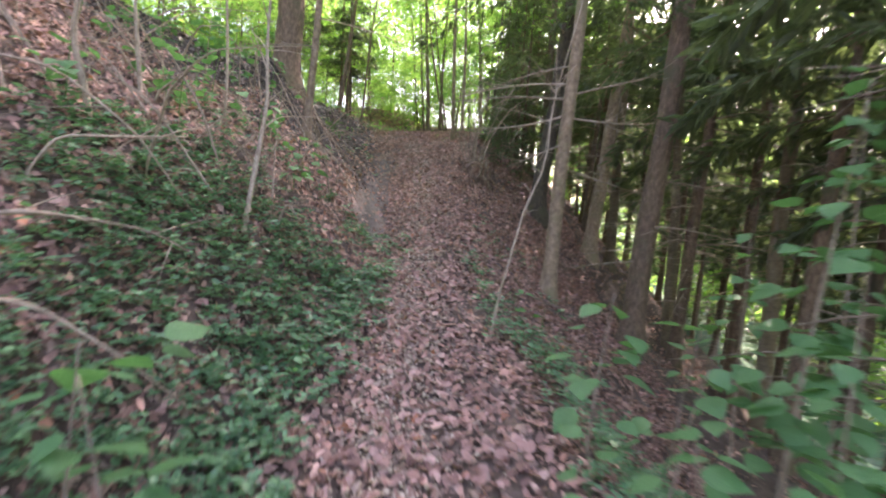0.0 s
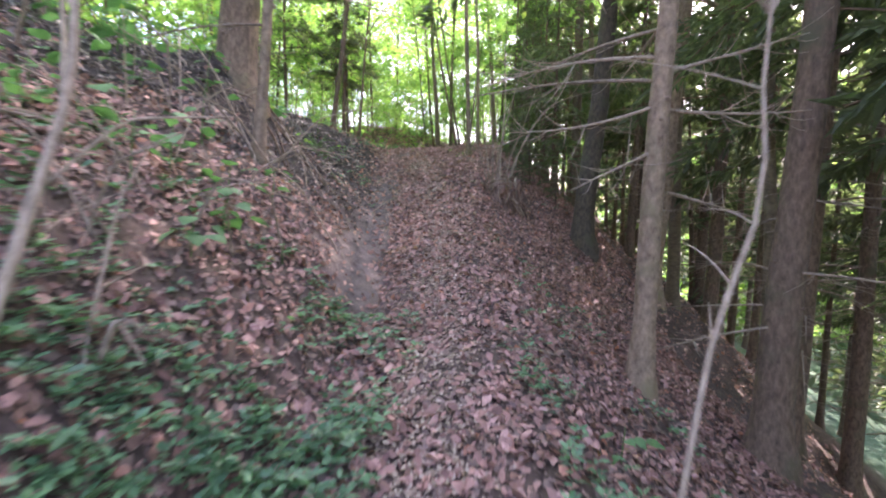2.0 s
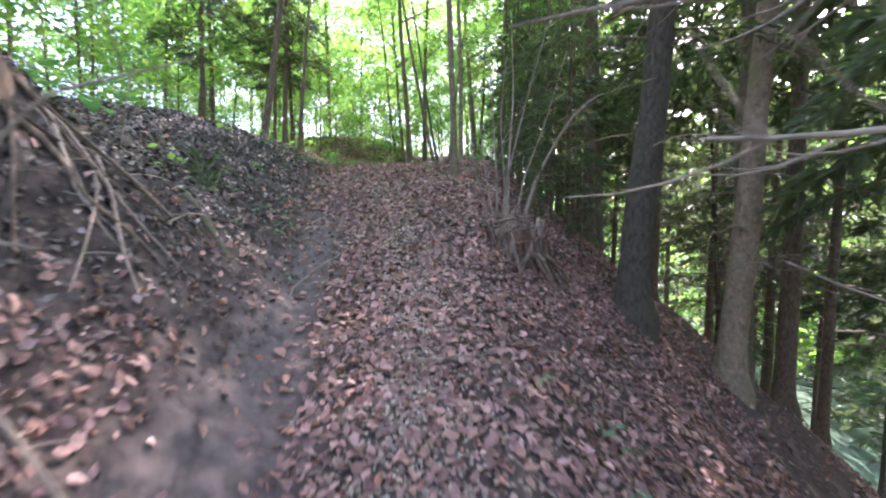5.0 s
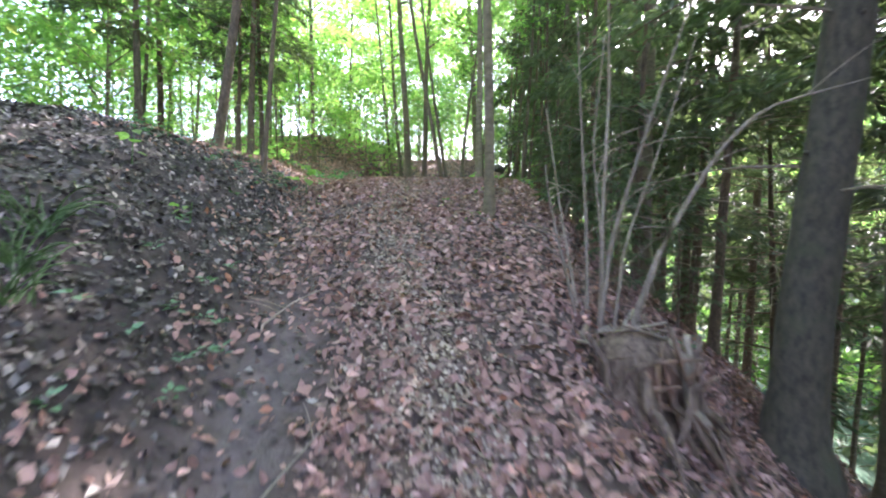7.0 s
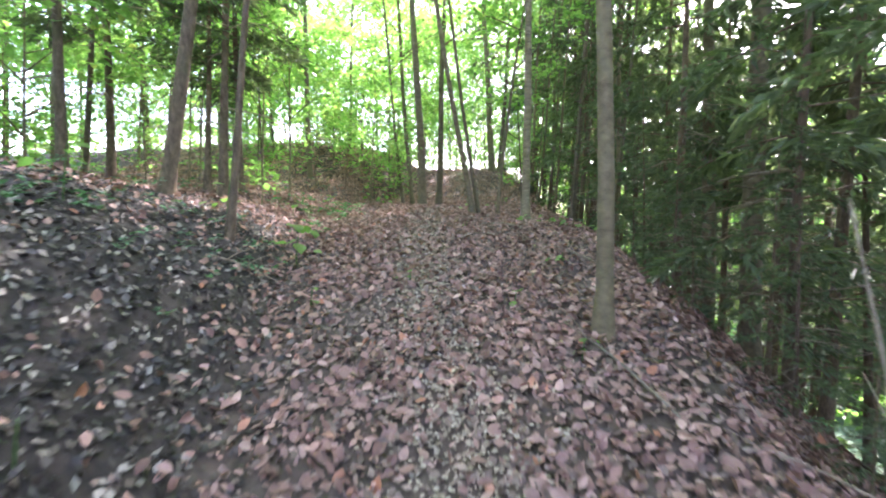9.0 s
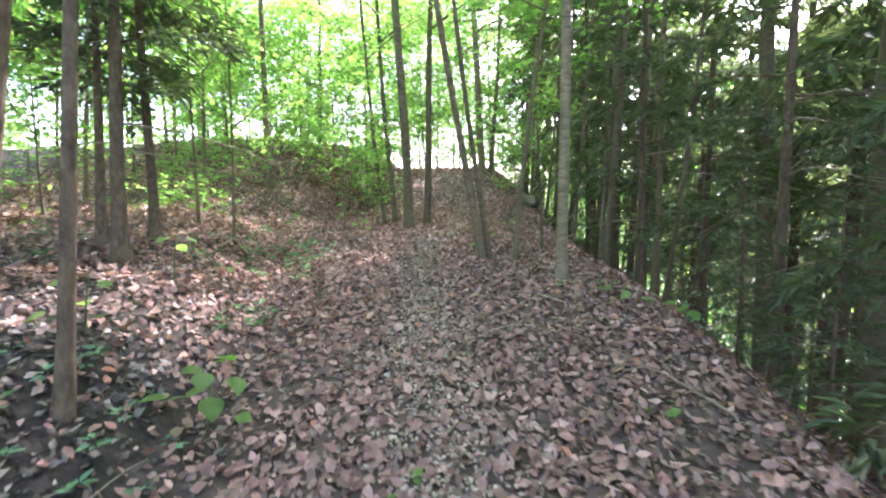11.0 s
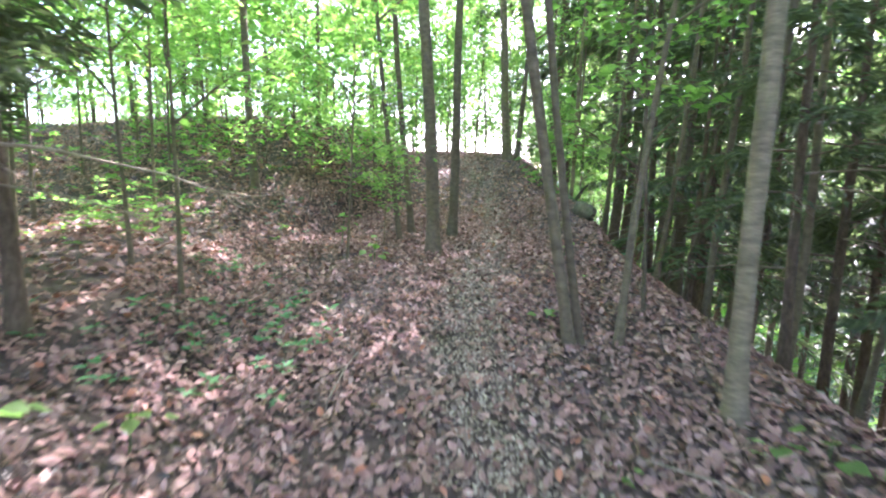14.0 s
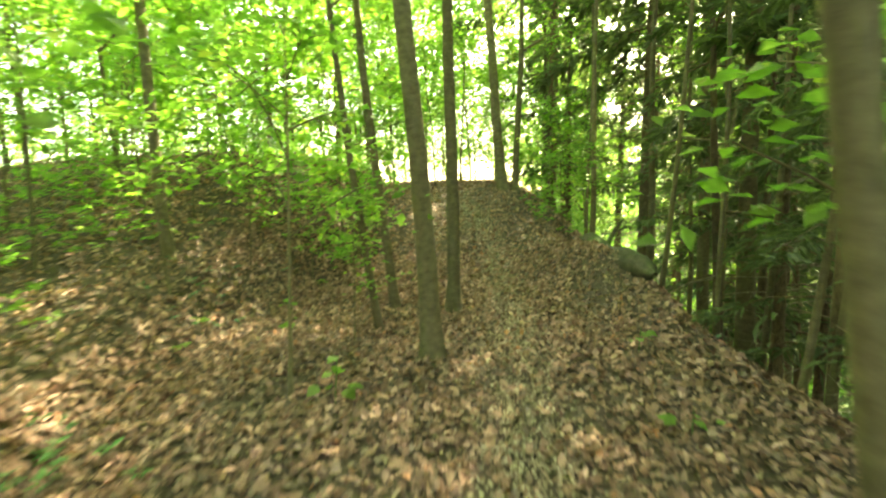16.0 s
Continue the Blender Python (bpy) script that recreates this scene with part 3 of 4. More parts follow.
tall = [
    put(spruce("spruce_tree", 18, 0.28, 5.6, 30, 24, "tall straight spruce with hanging dark green boughs", SPRUCE_BARK, "spruces on the slope", 64, 2.2, (0.05, 0.0), 11, False, 2.5), 5.2, 13.0),
    put(spruce("spruce_tree", 16, 0.22, 4.4, 31, 26, "tall straight spruce with hanging dark green boughs", SPRUCE_BARK, "spruces on the slope", 64, 2.0, (0.07, 0.0), 12, False, 2.5), 4.6, 9.4),
    put(spruce("spruce_tree", 14, 0.17, 4.6, 28, 22, "slim spruce with dark green boughs high up", SPRUCE_BARK, "spruces on the slope", 64, 1.8, (0.06, 0.0), 13, False, 2.5), 4.3, 15.6),
]
young = [
    put(spruce("young_spruce", 6.0, 0.09, 0.7, 34, 4, "young spruce with layered green boughs at the path's edge", SPRUCE_BARK, "young spruces", 62, 1.25, (0.03, 0.0), 21, False, 1.3), 2.0, 13.2),
    put(spruce("young_spruce", 7.5, 0.10, 1.5, 34, 6, "slim young spruce with dark green boughs", SPRUCE_BARK, "young spruces", 80, 0.95, (0.02, 0.0), 22, False, 1.2), -3.17, 14.95),
]
for x, y, k, s in ((2.0, 14.9, 1, 1.0), (1.7, 16.6, 1, 0.9), (3.2, 17.8, 1, 1.2), (1.9, 18.3, 0, 0.85), (2.4, 20.2, 1, 1.1),
                   (-3.22, 15.5, 1, 0.8), (-3.5, 15.25, 1, 0.75), (-4.4, 14.2, 1, 1.0), (4.4, 22.0, 0, 1.6), (5.2, 19.3, 1, 1.5), (5.8, 24.0, 0, 1.7), (3.0, 26.6, 0, 1.5), (6.8, 17.6, 0, 1.8), (7.6, 24.6, 0, 1.9), (-5.2, 16.0, 1, 1.1)):
    again(young[k], x, y, float(rng.uniform(0, 360)), s)

taken = [(1.85, 6.9), (3.05, 7.25), (2.2, 11.05), (3.45, 11.35), (-2.02, 7.72), (-1.42, 6.98), (5.2, 13), (4.6, 9.4), (4.3, 15.6)]


def scatter(tries, box, gap, allowed):
    found = []
    for _ in range(tries):
        x, y = float(rng.uniform(box[0], box[1])), float(rng.uniform(box[2], box[3]))
        if allowed(x, y) and all((x - a) ** 2 + (y - b) ** 2 > gap * gap for a, b in taken):
            taken.append((x, y))
            found.append((x, y))
    return found


for k, (x, y) in enumerate(scatter(520, (2.6, 14, -1, 33), 1.8, lambda x, y: x > 3.2 or y > 19)):
    again(tall[k % 3], x, y, float(rng.uniform(-25, 25)), float(rng.uniform(0.85, 1.15)))
# unseen spruces behind the start, added to block light from the rear
for k, (x, y) in enumerate(scatter(18, (-9, 9, -17, -2.6), 2.4, lambda x, y: not -0.6 < x < 2.2)):
    again(tall[k % 3], x, y, float(rng.uniform(0, 360)), float(rng.uniform(0.9, 1.2)))
for k, (x, y) in enumerate(scatter(34, (-10, -3.2, 0, 10.5), 2.0, lambda x, y: y < 7.5 or x < -5.5)):
    again(tall[k % 3], x, y, float(rng.uniform(-25, 25)), float(rng.uniform(0.85, 1.1)))

# ---------------------------------------------------------------- broadleaved trees beside the path
put(broadleaf("beech_tree", 9.5, 0.098, (-0.005, 0.0), 9, 3000, 0.42, "straight slim grey beech trunk at the path's edge", "broadleaved trees", 1.6, seed=1), 0.22, 12.22)
put(broadleaf("leaning_tree", 9.0, 0.074, (-0.19, -0.08), 8, 2600, 0.5, "leaning brown twin-stemmed hazel beside the path", "broadleaved trees", 1.5, seed=2, bow=0.06), -0.27, 16.02)
put(broadleaf("leaning_tree", 8.0, 0.056, (-0.165, -0.07), 7, 2200, 0.5, "leaning brown hazel stem beside the path", "broadleaved trees", 1.4, seed=3, bow=0.05), -0.17, 16.08)
put(broadleaf("crooked_hazel", 5.0, 0.055, (0.13, 0.02), 7, 1500, 0.35, "thin crooked hazel stem beside the leaning tree", "broadleaved trees", 1.1, seed=4, bow=-0.05), 0.1, 16.05)
put(broadleaf("birch_tree", 10, 0.097, (-0.012, 0.0), 9, 2800, 0.45, "pale grey birch trunk with horizontal bands at the slope's edge", "broadleaved trees", 1.6, seed=5, mat=BIRCH_BARK), 0.36, 15.25)
put(broadleaf("maple_tree", 10, 0.155, (-0.05, 0.0), 10, 3600, 0.36, "grey maple trunk in a clump beside the path", "maple clump", 1.8, seed=6), -1.06, 18.6)
put(broadleaf("maple_tree", 10, 0.135, (0.03, 0.02), 10, 3200, 0.33, "grey forked maple trunk in a clump beside the path", "maple clump", 1.7, seed=7), -0.78, 19.8)
put(broadleaf("maple_tree", 9, 0.10, (-0.07, 0.0), 9, 2800, 0.35, "slim grey maple stem in a clump", "maple clump", 1.6, seed=8), -1.38, 20.1)
put(broadleaf("maple_tree", 8, 0.07, (-0.1, 0.0), 8, 2400, 0.35, "slim grey maple stem in a clump", "maple clump", 1.5, seed=9), -1.5, 19.3)
put(broadleaf("beech_tree", 11, 0.22, (-0.06, 0.0), 11, 3600, 0.3, "dark twin beech trunk on the crest", "broadleaved trees", 1.9, seed=10), 0.95, 24.9)
put(broadleaf("beech_tree", 9, 0.14, (0.06, 0.0), 9, 2800, 0.3, "dark beech stem on the crest", "broadleaved trees", 1.7, seed=11), 1.15, 24.6)
put(broadleaf("beech_tree", 10, 0.12, (0.14, 0.0), 9, 2600, 0.45, "leaning dark beech trunk on the bank", "broadleaved trees", 1.6, seed=12, mat=SPRUCE_BARK), -3.03, 13.62)
put(broadleaf("crooked_hazel", 5.5, 0.06, (0.15, 0.0), 7, 1400, 0.4, "thin leaning hazel stem on the bank", "broadleaved trees", 1.1, seed=13, bow=-0.12, mat=SPRUCE_BARK), -2.26, 13.1)

poles = [put(broadleaf("beech_pole", h, d, ln, 9, 2300, c, "slim young beech with bright green leaves", "young beeches", s, 0.15, seed=k), x, y) for k, (h, d, ln, c, s, x, y) in enumerate((
    (10.5, 0.10, (0.03, 0), 0.22, 1.9, -3.6, 24.0), (9.5, 0.075, (-0.04, 0.0), 0.18, 1.8, -5.4, 22.5), (11.5, 0.12, (0.01, 0.02), 0.3, 2.1, 2.6, 27.0), (8.5, 0.06, (0.08, 0), 0.15, 1.6, -2.4, 26.5)))]
taken += [(-3.6, 24), (-5.4, 22.5), (2.6, 27), (-2.4, 26.5), (0.95, 24.9), (-1.06, 18.6), (-0.78, 19.8), (-1.4, 20), (0.1, 16), (-3.2, 15), (-2.9, 13.6)]
for k, (x, y) in enumerate(scatter(260, (-14, 8, 19.5, 38), 1.6, lambda x, y: not (-1.9 < x < 1.9) and (x < 1 or y > 25.5) and (x < -3.6 or y > 24))):
    again(poles[k % 4], x, y, float(rng.uniform(0, 360)), float(rng.uniform(0.8, 1.2)))
for k, (x, y) in enumerate(scatter(70, (-15, -4.5, 11, 20), 1.8, lambda x, y: True)):
    again(poles[k % 4], x, y, float(rng.uniform(0, 360)), float(rng.uniform(0.75, 1.1)))

shrubs = [put(broadleaf("beech_sapling", h, d, ln, 9, n, 0.36, "thin sapling with light green leaves in layers", "saplings", s, 0.08, seed=30 + k), x, y) for k, (h, d, ln, n, s, x, y) in enumerate((
    (2.6, 0.03, (0.03, 0), 560, 0.6, -1.98, 18.1), (3.4, 0.035, (0.0, 0), 800, 0.75, -2.94, 16.5), (1.5, 0.018, (0.05, 0), 380, 0.5, -3.0, 20.6)))]
for x, y, k, s in ((-3.47, 16.8, 1, 1.0), (-3.9, 18.0, 1, 1.1), (-4.6, 17.2, 0, 1.2), (-3.4, 19.6, 2, 1.1), (-2.4, 21.0, 2, 1.0), (-3.9, 21.4, 2, 1.2), (-1.9, 21.9, 2, 0.9), (-4.8, 20.0, 1, 1.1), (-5.5, 18.5, 1, 1.2),
                   (-2.9, 22.3, 0, 1.0), (1.4, 22.3, 2, 1.0), (1.7, 23.4, 0, 0.9), (0.5, 16.6, 0, 1.1), (-1.7, 19.0, 2, 0.8), (-6.4, 20.6, 1, 1.2), (-2.0, 23.8, 0, 1.1)):
    again(shrubs[k], x, y, float(rng.uniform(0, 360)), s)

thick = [put(broadleaf("understorey_shrub", h, d, (0.04, 0), 11, n, 0.05, "dense bright green leafy shrub under the trees", "understorey shrubs", s, 0.12, seed=50 + k), x, y) for k, (h, d, n, s, x, y) in enumerate((
    (2.6, 0.035, 900, 1.1, -4.5, 23.5), (3.6, 0.045, 1200, 1.3, 3.2, 26.0)))]
for k, (x, y) in enumerate(scatter(260, (-14, 7, 22, 37), 1.0, lambda x, y: not (-1.5 < x < 1.6) and (x < 1 or y > 25))):
    again(thick[k % 2], x, y, float(rng.uniform(0, 360)), float(rng.uniform(0.8, 1.3)))
for k, (x, y) in enumerate(scatter(160, (-14, -4.2, 9, 22), 1.05, lambda x, y: True)):
    again(thick[k % 2], x, y, float(rng.uniform(0, 360)), float(rng.uniform(0.7, 1.1)))
for k, (x, y) in enumerate(scatter(60, (-9, -3.0, 2, 10.5), 1.2, lambda x, y: True)):
    again(thick[k % 2], x, y, float(rng.uniform(0, 360)), float(rng.uniform(0.5, 1.0)))

for x, y, k, s in ((-1.4, 27.5, 3, 0.9), (-0.7, 30.0, 1, 1.0), (0.6, 29.0, 3, 1.0), (1.3, 31.5, 1, 1.1), (-1.6, 33.0, 0, 1.0), (0.0, 35.5, 2, 1.0), (-0.4, 25.9, 3, 0.6), (-0.9, 38.0, 2, 1.1), (1.0, 37.0, 0, 1.1), (0.2, 40.0, 2, 1.2)):
    again(poles[k], x, y, float(rng.uniform(0, 360)), s)
for k, (x, y) in enumerate(((-0.9, 31.2), (0.4, 32.4), (1.3, 33.6), (-0.3, 34.8), (0.9, 36.0), (-1.3, 36.6), (0.1, 38.4), (1.7, 38.8), (-1.0, 39.6))):
    again(thick[k % 2], x, y, 70.0 * k, 1.3 + 0.1 * (k % 3))

# added tall beeches: high crowns close the canopy and keep sun off the path
high = put(broadleaf("tall_beech", 15, 0.24, (0.02, 0.0), 15, 7600, 0.42, "tall beech added to shade the path with its high spreading green crown", "tall beeches", 4.2, 0.13, seed=70), 4.2, 12.4)
for x, y, s in ((5.6, 8.5, 1.05), (4.6, 4.6, 1.0), (3.7, 17.2, 0.95), (3.1, 20.7, 1.0), (2.8, 14.9, 1.0), (4.0, 22.8, 0.85), (4.9, 10.4, 0.9)):
    again(high, x, y, float(rng.uniform(0, 360)), s)

# slim bare poles on the slope beside the crest
slim = [put(broadleaf("slim_pole", 8, d, ln, 6, 900, 0.6, "slim bare dark stem on the shady slope", "slim poles", 1.1, 0.09, seed=80 + k), x, y) for k, (d, ln, x, y) in enumerate(((0.07, (0.05, 0), 1.5, 17.3), (0.05, (0.1, 0), 1.8, 18.2), (0.09, (0.04, 0), 1.9, 20.9)))]
for x, y, k in ((1.45, 18.9, 1), (2.2, 19.3, 0), (2.3, 18.0, 2), (2.6, 20.4, 1), (1.3, 17.9, 1), (2.9, 19.0, 0), (1.7, 22.2, 2), (2.1, 23.3, 0), (1.25, 16.5, 0), (1.55, 15.8, 1), (2.0, 16.9, 2), (3.1, 21.8, 2), (1.4, 19.7, 1)):
    again(slim[k], x, y, float(rng.uniform(-60, 60)), float(rng.uniform(0.85, 1.15)))

# ---------------------------------------------------------------- woods across the valley
def far_tree(name, height, d, count, lo, wide, tip, leaf, green, label):
    """A far tree: trunk, and a crown of clumped foliage that thins towards its outline."""
    tree = root(name, 0, 0, 0, label, "tree", "woods across the valley")
    z = np.linspace(-0.4, height * 0.97, 8)
    tb = Tubes()
    tb.add(np.c_[0.15 * np.sin(z * 0.3), 0.1 * np.cos(z * 0.4), z], d / 2 * np.maximum(0.06, 1 - z / height), 8, 0.03)
    part("trunk", tb.mesh("trunk", SPRUCE_BARK), tree)
    clumps = count // 14
    f = rng.uniform(0, 1, clumps) ** 0.9
    an = rng.uniform(0, 6.28, clumps)
    swell = np.where(tip, 1.02 - f, np.sin(np.clip(f * 0.9 + 0.12, 0, 1) * np.pi) ** 0.6)
    rr = wide * swell * np.sqrt(rng.uniform(0.05, 1, clumps))
    c = np.stack([np.cos(an) * rr, np.sin(an) * rr, height * (lo + (1 - lo) * f) - 0.25 * rr * tip], 1)
    at = np.repeat(c, 14, 0) + rng.normal(0, 1, (clumps * 14, 3)) * [0.5, 0.5, 0.22]
    way = rng.normal(0, 1, at.shape) * [1, 1, 0.4] - [0, 0, 0.25]
    up = np.array([0, 0, 1.0]) + rng.normal(0, 0.5, at.shape)
    sz = rng.uniform(0.6, 1.4, len(at)) * leaf
    part("crown", blades("crown", at, way, up, sz, sz * (0.35 if tip else 0.65), green, 0.15, -0.15), tree)["kind"] = "stuff"
    return tree


far = [put(far_tree("far_beech", 24, 0.4, 1900, 0.03, 4.4, 0, 0.66, FRESH, "far tall beech with a full light green crown"), 38.0, 42.0),
       put(far_tree("far_spruce", 26, 0.4, 1900, 0.04, 3.8, 1, 0.8, NEEDLE, "far tall dark green spruce across the valley"), 36.0, 50.0)]
taken += [(38.0, 42.0), (36.0, 50.0)]
for k, (x, y) in enumerate(scatter(230, (33, 84, 8, 105), 5.4, lambda x, y: y > 0.8 * x - 30)):
    again(far[k % 3 % 2], x, y, float(rng.uniform(0, 360)), float(rng.uniform(0.8, 1.15)))
for k, (x, y) in enumerate(scatter(20, (16, 27, 20, 46), 3.8, lambda x, y: True)):
    again(far[(k + 1) % 2], x, y, float(rng.uniform(0, 360)), float(rng.uniform(0.75, 0.95)))
for k, (x, y) in enumerate(scatter(60, (8, 33, 36, 66), 4.0, lambda x, y: True)):
    again(far[(k + 1) % 3 % 2], x, y, float(rng.uniform(0, 360)), float(rng.uniform(0.6, 0.9)))
for k, (x, y) in enumerate(scatter(60, (-28, -2.6, 36.5, 43), 2.1, lambda x, y: True)):
    again(far[0], x, y, float(rng.uniform(0, 360)), float(rng.uniform(0.15, 0.22)))
for k, (x, y) in enumerate(scatter(40, (-46, -3, 44, 70), 4.6, lambda x, y: True)):
    again(far[0], x, y, float(rng.uniform(0, 360)), float(rng.uniform(0.2, 0.32)))

# ---------------------------------------------------------------- hazel stool and rotten stump at the slope's edge
def along_line(points, steps=14):
    """A smooth line through a few points."""
    pts = np.asarray(points, float)
    t = np.linspace(0, 1, len(pts))
    s = np.linspace(0, 1, steps)
    raw = np.stack([np.interp(np.linspace(0, 1, 60), t, pts[:, k]) for k in range(3)], 1)
    w = np.hanning(15)[1:-1]
    pad = np.concatenate([2 * raw[:1] - raw[1:7][::-1], raw, 2 * raw[-1:] - raw[-7:-1][::-1]])
    soft = np.stack([np.convolve(pad[:, k], w / w.sum(), "valid") for k in range(3)], 1)
    return np.stack([np.interp(s, np.linspace(0, 1, len(soft)), soft[:, k]) for k in range(3)], 1)


def stem_thing(name, points, r0, r1, label, category, mat, twigs=0, group="", leaves=0, leaf=0.09, green=None):
    """A single bent stem, with bare twigs or a few large leaves as its parts."""
    line = along_line(points)
    base = line[0].copy()
    ob = root(name, *base, label, category, group)
    line = line - base
    line[0, 2] -= 0.12
    tb = Tubes()
    tb.add(line, np.linspace(r0, r1, len(line)) * (1 + 0.08 * rng.normal(size=len(line))), 8, 0.05)
    part("stem", tb.mesh("stem", mat), ob)
    for _ in range(twigs):
        i = int(rng.integers(3, len(line) - 1))
        w = unit(rng.normal(0, 1, 3) * [1, 1, 0.5] + (line[i + 1] - line[i]) * 4) * rng.uniform(0.15, 0.5)
        tb = Tubes()
        tb.add(bent(line[i], line[i] + w, [0, 0, 0.02], 5), np.linspace(r1 * 0.9 + 0.001, 0.0015, 5), 5)
        part("twig", tb.mesh("twig", mat), ob)
    if leaves:
        leaf_parts(ob, line, leaves, leaf, green or HAZEL)
    return ob


SHEETS = {}


def leaf_sheet(mat, k):
    """One broad leaf with a pointed tip, midrib fold and short stalk, lying along +y."""
    if (mat.name, k) not in SHEETS:
        t = np.linspace(0, 1, 7)
        w = np.array([0.05, 0.30, 0.40, 0.39, 0.30, 0.15, 0.0]) * (1 + 0.08 * k)
        droop = -0.16 * t**2 * (1 + 0.5 * k)
        v = [(0, y, z) for y, z in zip(t, droop)]
        v += [(-x * (1 + 0.06 * (i % 2)), y - 0.03, z + 0.10 * x) for i, (x, y, z) in enumerate(zip(w, t, droop))]
        v += [(x * (1 + 0.06 * (i % 2)), y - 0.03, z + 0.10 * x) for i, (x, y, z) in enumerate(zip(w, t, droop))]
        f = []
        for i in range(6):
            f += [i, i + 1, i + 8, i + 7, i, i + 14, i + 15, i + 1]
        SHEETS[mat.name, k] = mesh_of("leaf", v, f, [4] * 12, mat, True)
    return SHEETS[mat.name, k]


def leaf_parts(ob, line, count, size, mat, lo=0.35):
    """Single leaves set on a stem, spread flat to the light."""
    for k in range(count):
        i = int(rng.integers(int(len(line) * lo), len(line)))
        an, ln = rng.uniform(0, 360), size * rng.uniform(0.7, 1.25)
        o = Vector((-math.sin(radians(an)), math.cos(radians(an)), 0.1)) * rng.uniform(0.02, 1.9) * size
        lf = part("leaf", leaf_sheet(mat, k % 3), ob)
        lf.matrix_basis = Matrix.Translation(Vector(line[i]) + o) @ pose(0, 0, 0, rng.uniform(-28, 18), rng.uniform(-22, 22), an + rng.uniform(-30, 30)) @ Matrix.Scale(ln, 4)


def seedling(x, y, height, count, size, label, name="seedling", green=None, lean=(0.1, 0.0)):
    z = float(ground(x, y))
    return stem_thing(name, [(x, y, z), (x + lean[0] * height * 0.4, y + lean[1] * height * 0.4, z + height * 0.5), (x + lean[0] * height, y + lean[1] * height, z + height)], 0.004 + 0.004 * height, 0.0025, label, "plant", TWIG if height > 0.5 else GRASS, 0, "seedlings", count, size, green)


for pts, r in (([(0.74, 10.62, 2.75), (0.80, 10.6, 3.3), (0.96, 10.5, 3.95), (1.16, 10.4, 4.65)], 0.020), ([(0.92, 10.66, 2.7), (1.1, 10.6, 3.3), (1.42, 10.6, 3.85), (1.68, 10.6, 4.1), (2.3, 10.6, 4.27)], 0.022),
               ([(0.70, 10.7, 2.8), (0.70, 10.75, 3.4), (0.66, 10.75, 4.1), (0.62, 10.7, 4.7)], 0.013), ([(0.62, 10.6, 2.8), (0.52, 10.6, 3.2), (0.44, 10.6, 3.55), (0.40, 10.55, 3.75)], 0.012),
               ([(0.8, 10.75, 2.75), (0.85, 10.9, 3.5), (0.92, 11.0, 4.3), (0.9, 11.0, 5.2)], 0.015), ([(0.86, 10.72, 2.7), (1.0, 10.9, 3.3), (1.25, 11.0, 3.9), (1.5, 11.0, 4.7)], 0.012),
               ([(0.66, 10.72, 2.8), (0.58, 10.9, 3.5), (0.5, 11.0, 4.2)], 0.010), ([(0.76, 10.68, 2.75), (0.78, 10.7, 3.3), (0.75, 10.8, 3.9), (0.82, 10.8, 4.6)], 0.009)):
    stem_thing("hazel_shoot", pts, r, 0.0035, "thin bare pale hazel shoot growing from a rotten stool", "shoot", TWIG, 5, "hazel shoots")

def slab(line, widths, thick, out):
    """A split board of wood along a line, with a rough six-sided section."""
    line, out = np.asarray(line, float), unit(np.asarray(out, float))
    go = unit(np.gradient(line, axis=0))
    side = unit(np.cross(go, out))
    face = np.cross(side, go)
    rows = []
    for k, (c, w) in enumerate(zip(line, widths)):
        for a, b in ((-1, 0), (-0.55, 1), (0.4, 0.8), (1, 0.1), (0.5, -1), (-0.6, -0.8)):
            rows.append(c + side[k] * w * a * rng.uniform(0.8, 1.2) + face[k] * thick * b * rng.uniform(0.6, 1.3))
    m, f, sizes = len(line), [], []
    for i in range(m - 1):
        for j in range(6):
            f += [i * 6 + j, i * 6 + (j + 1) % 6, i * 6 + 6 + (j + 1) % 6, i * 6 + 6 + j]
            sizes.append(4)
    f += list(range(5, -1, -1)) + list(range(m * 6 - 6, m * 6))
    return rows, f, sizes + [6, 6]


STX, STY = 0.80, 10.3
STZ = float(ground(STX, STY))
stump = root("rotten_stump", STX, STY, STZ, "rotten split tree stump with pale splintered wood and leaves", "stump")
tb = Tubes()
zz = np.array([-0.55, -0.3, -0.1, 0.08, 0.2, 0.26])
tb.add(np.c_[0.03 * np.sin(zz * 9), 0.03 * np.cos(zz * 7), zz], [0.36, 0.32, 0.27, 0.23, 0.15, 0.04], 20, 0.2)
part("core", tb.mesh("core", ROT), stump, "crumbling brown rotten core")
for k in range(40):  # splinters and split boards round the rim
    an = k * 2 * np.pi / 40 + rng.uniform(-0.15, 0.15)
    o, tang = np.array([np.cos(an), np.sin(an), 0]), np.array([-np.sin(an), np.cos(an), 0])
    down = np.clip(o[0], 0, 1)  # the side towards the drop hangs further down
    rr = 0.25 + 0.05 * rng.normal()
    hi = 0.04 + 0.27 * rng.uniform() ** 1.6
    lo = -rng.uniform(0.05, 0.2) - 0.3 * down * rng.uniform(0.2, 1)
    tilt = tang * 0.07 * rng.normal()
    line = [o * (rr + 0.05 + 0.1 * down) - tilt + [0, 0, lo], o * (rr + 0.03) + [0, 0, lo * 0.4], o * rr + tilt * 0.5 + [0, 0, hi * 0.5], o * (rr + 0.04 * rng.normal()) + tilt * 1.6 + [0, 0, hi]]
    w = rng.uniform(0.01, 0.036)
    part("splinter", mesh_of("splinter", *slab(line, [w * 0.5, w, w * rng.uniform(0.5, 1), w * 0.15], 0.014, o + tilt * 4), ROT), stump)
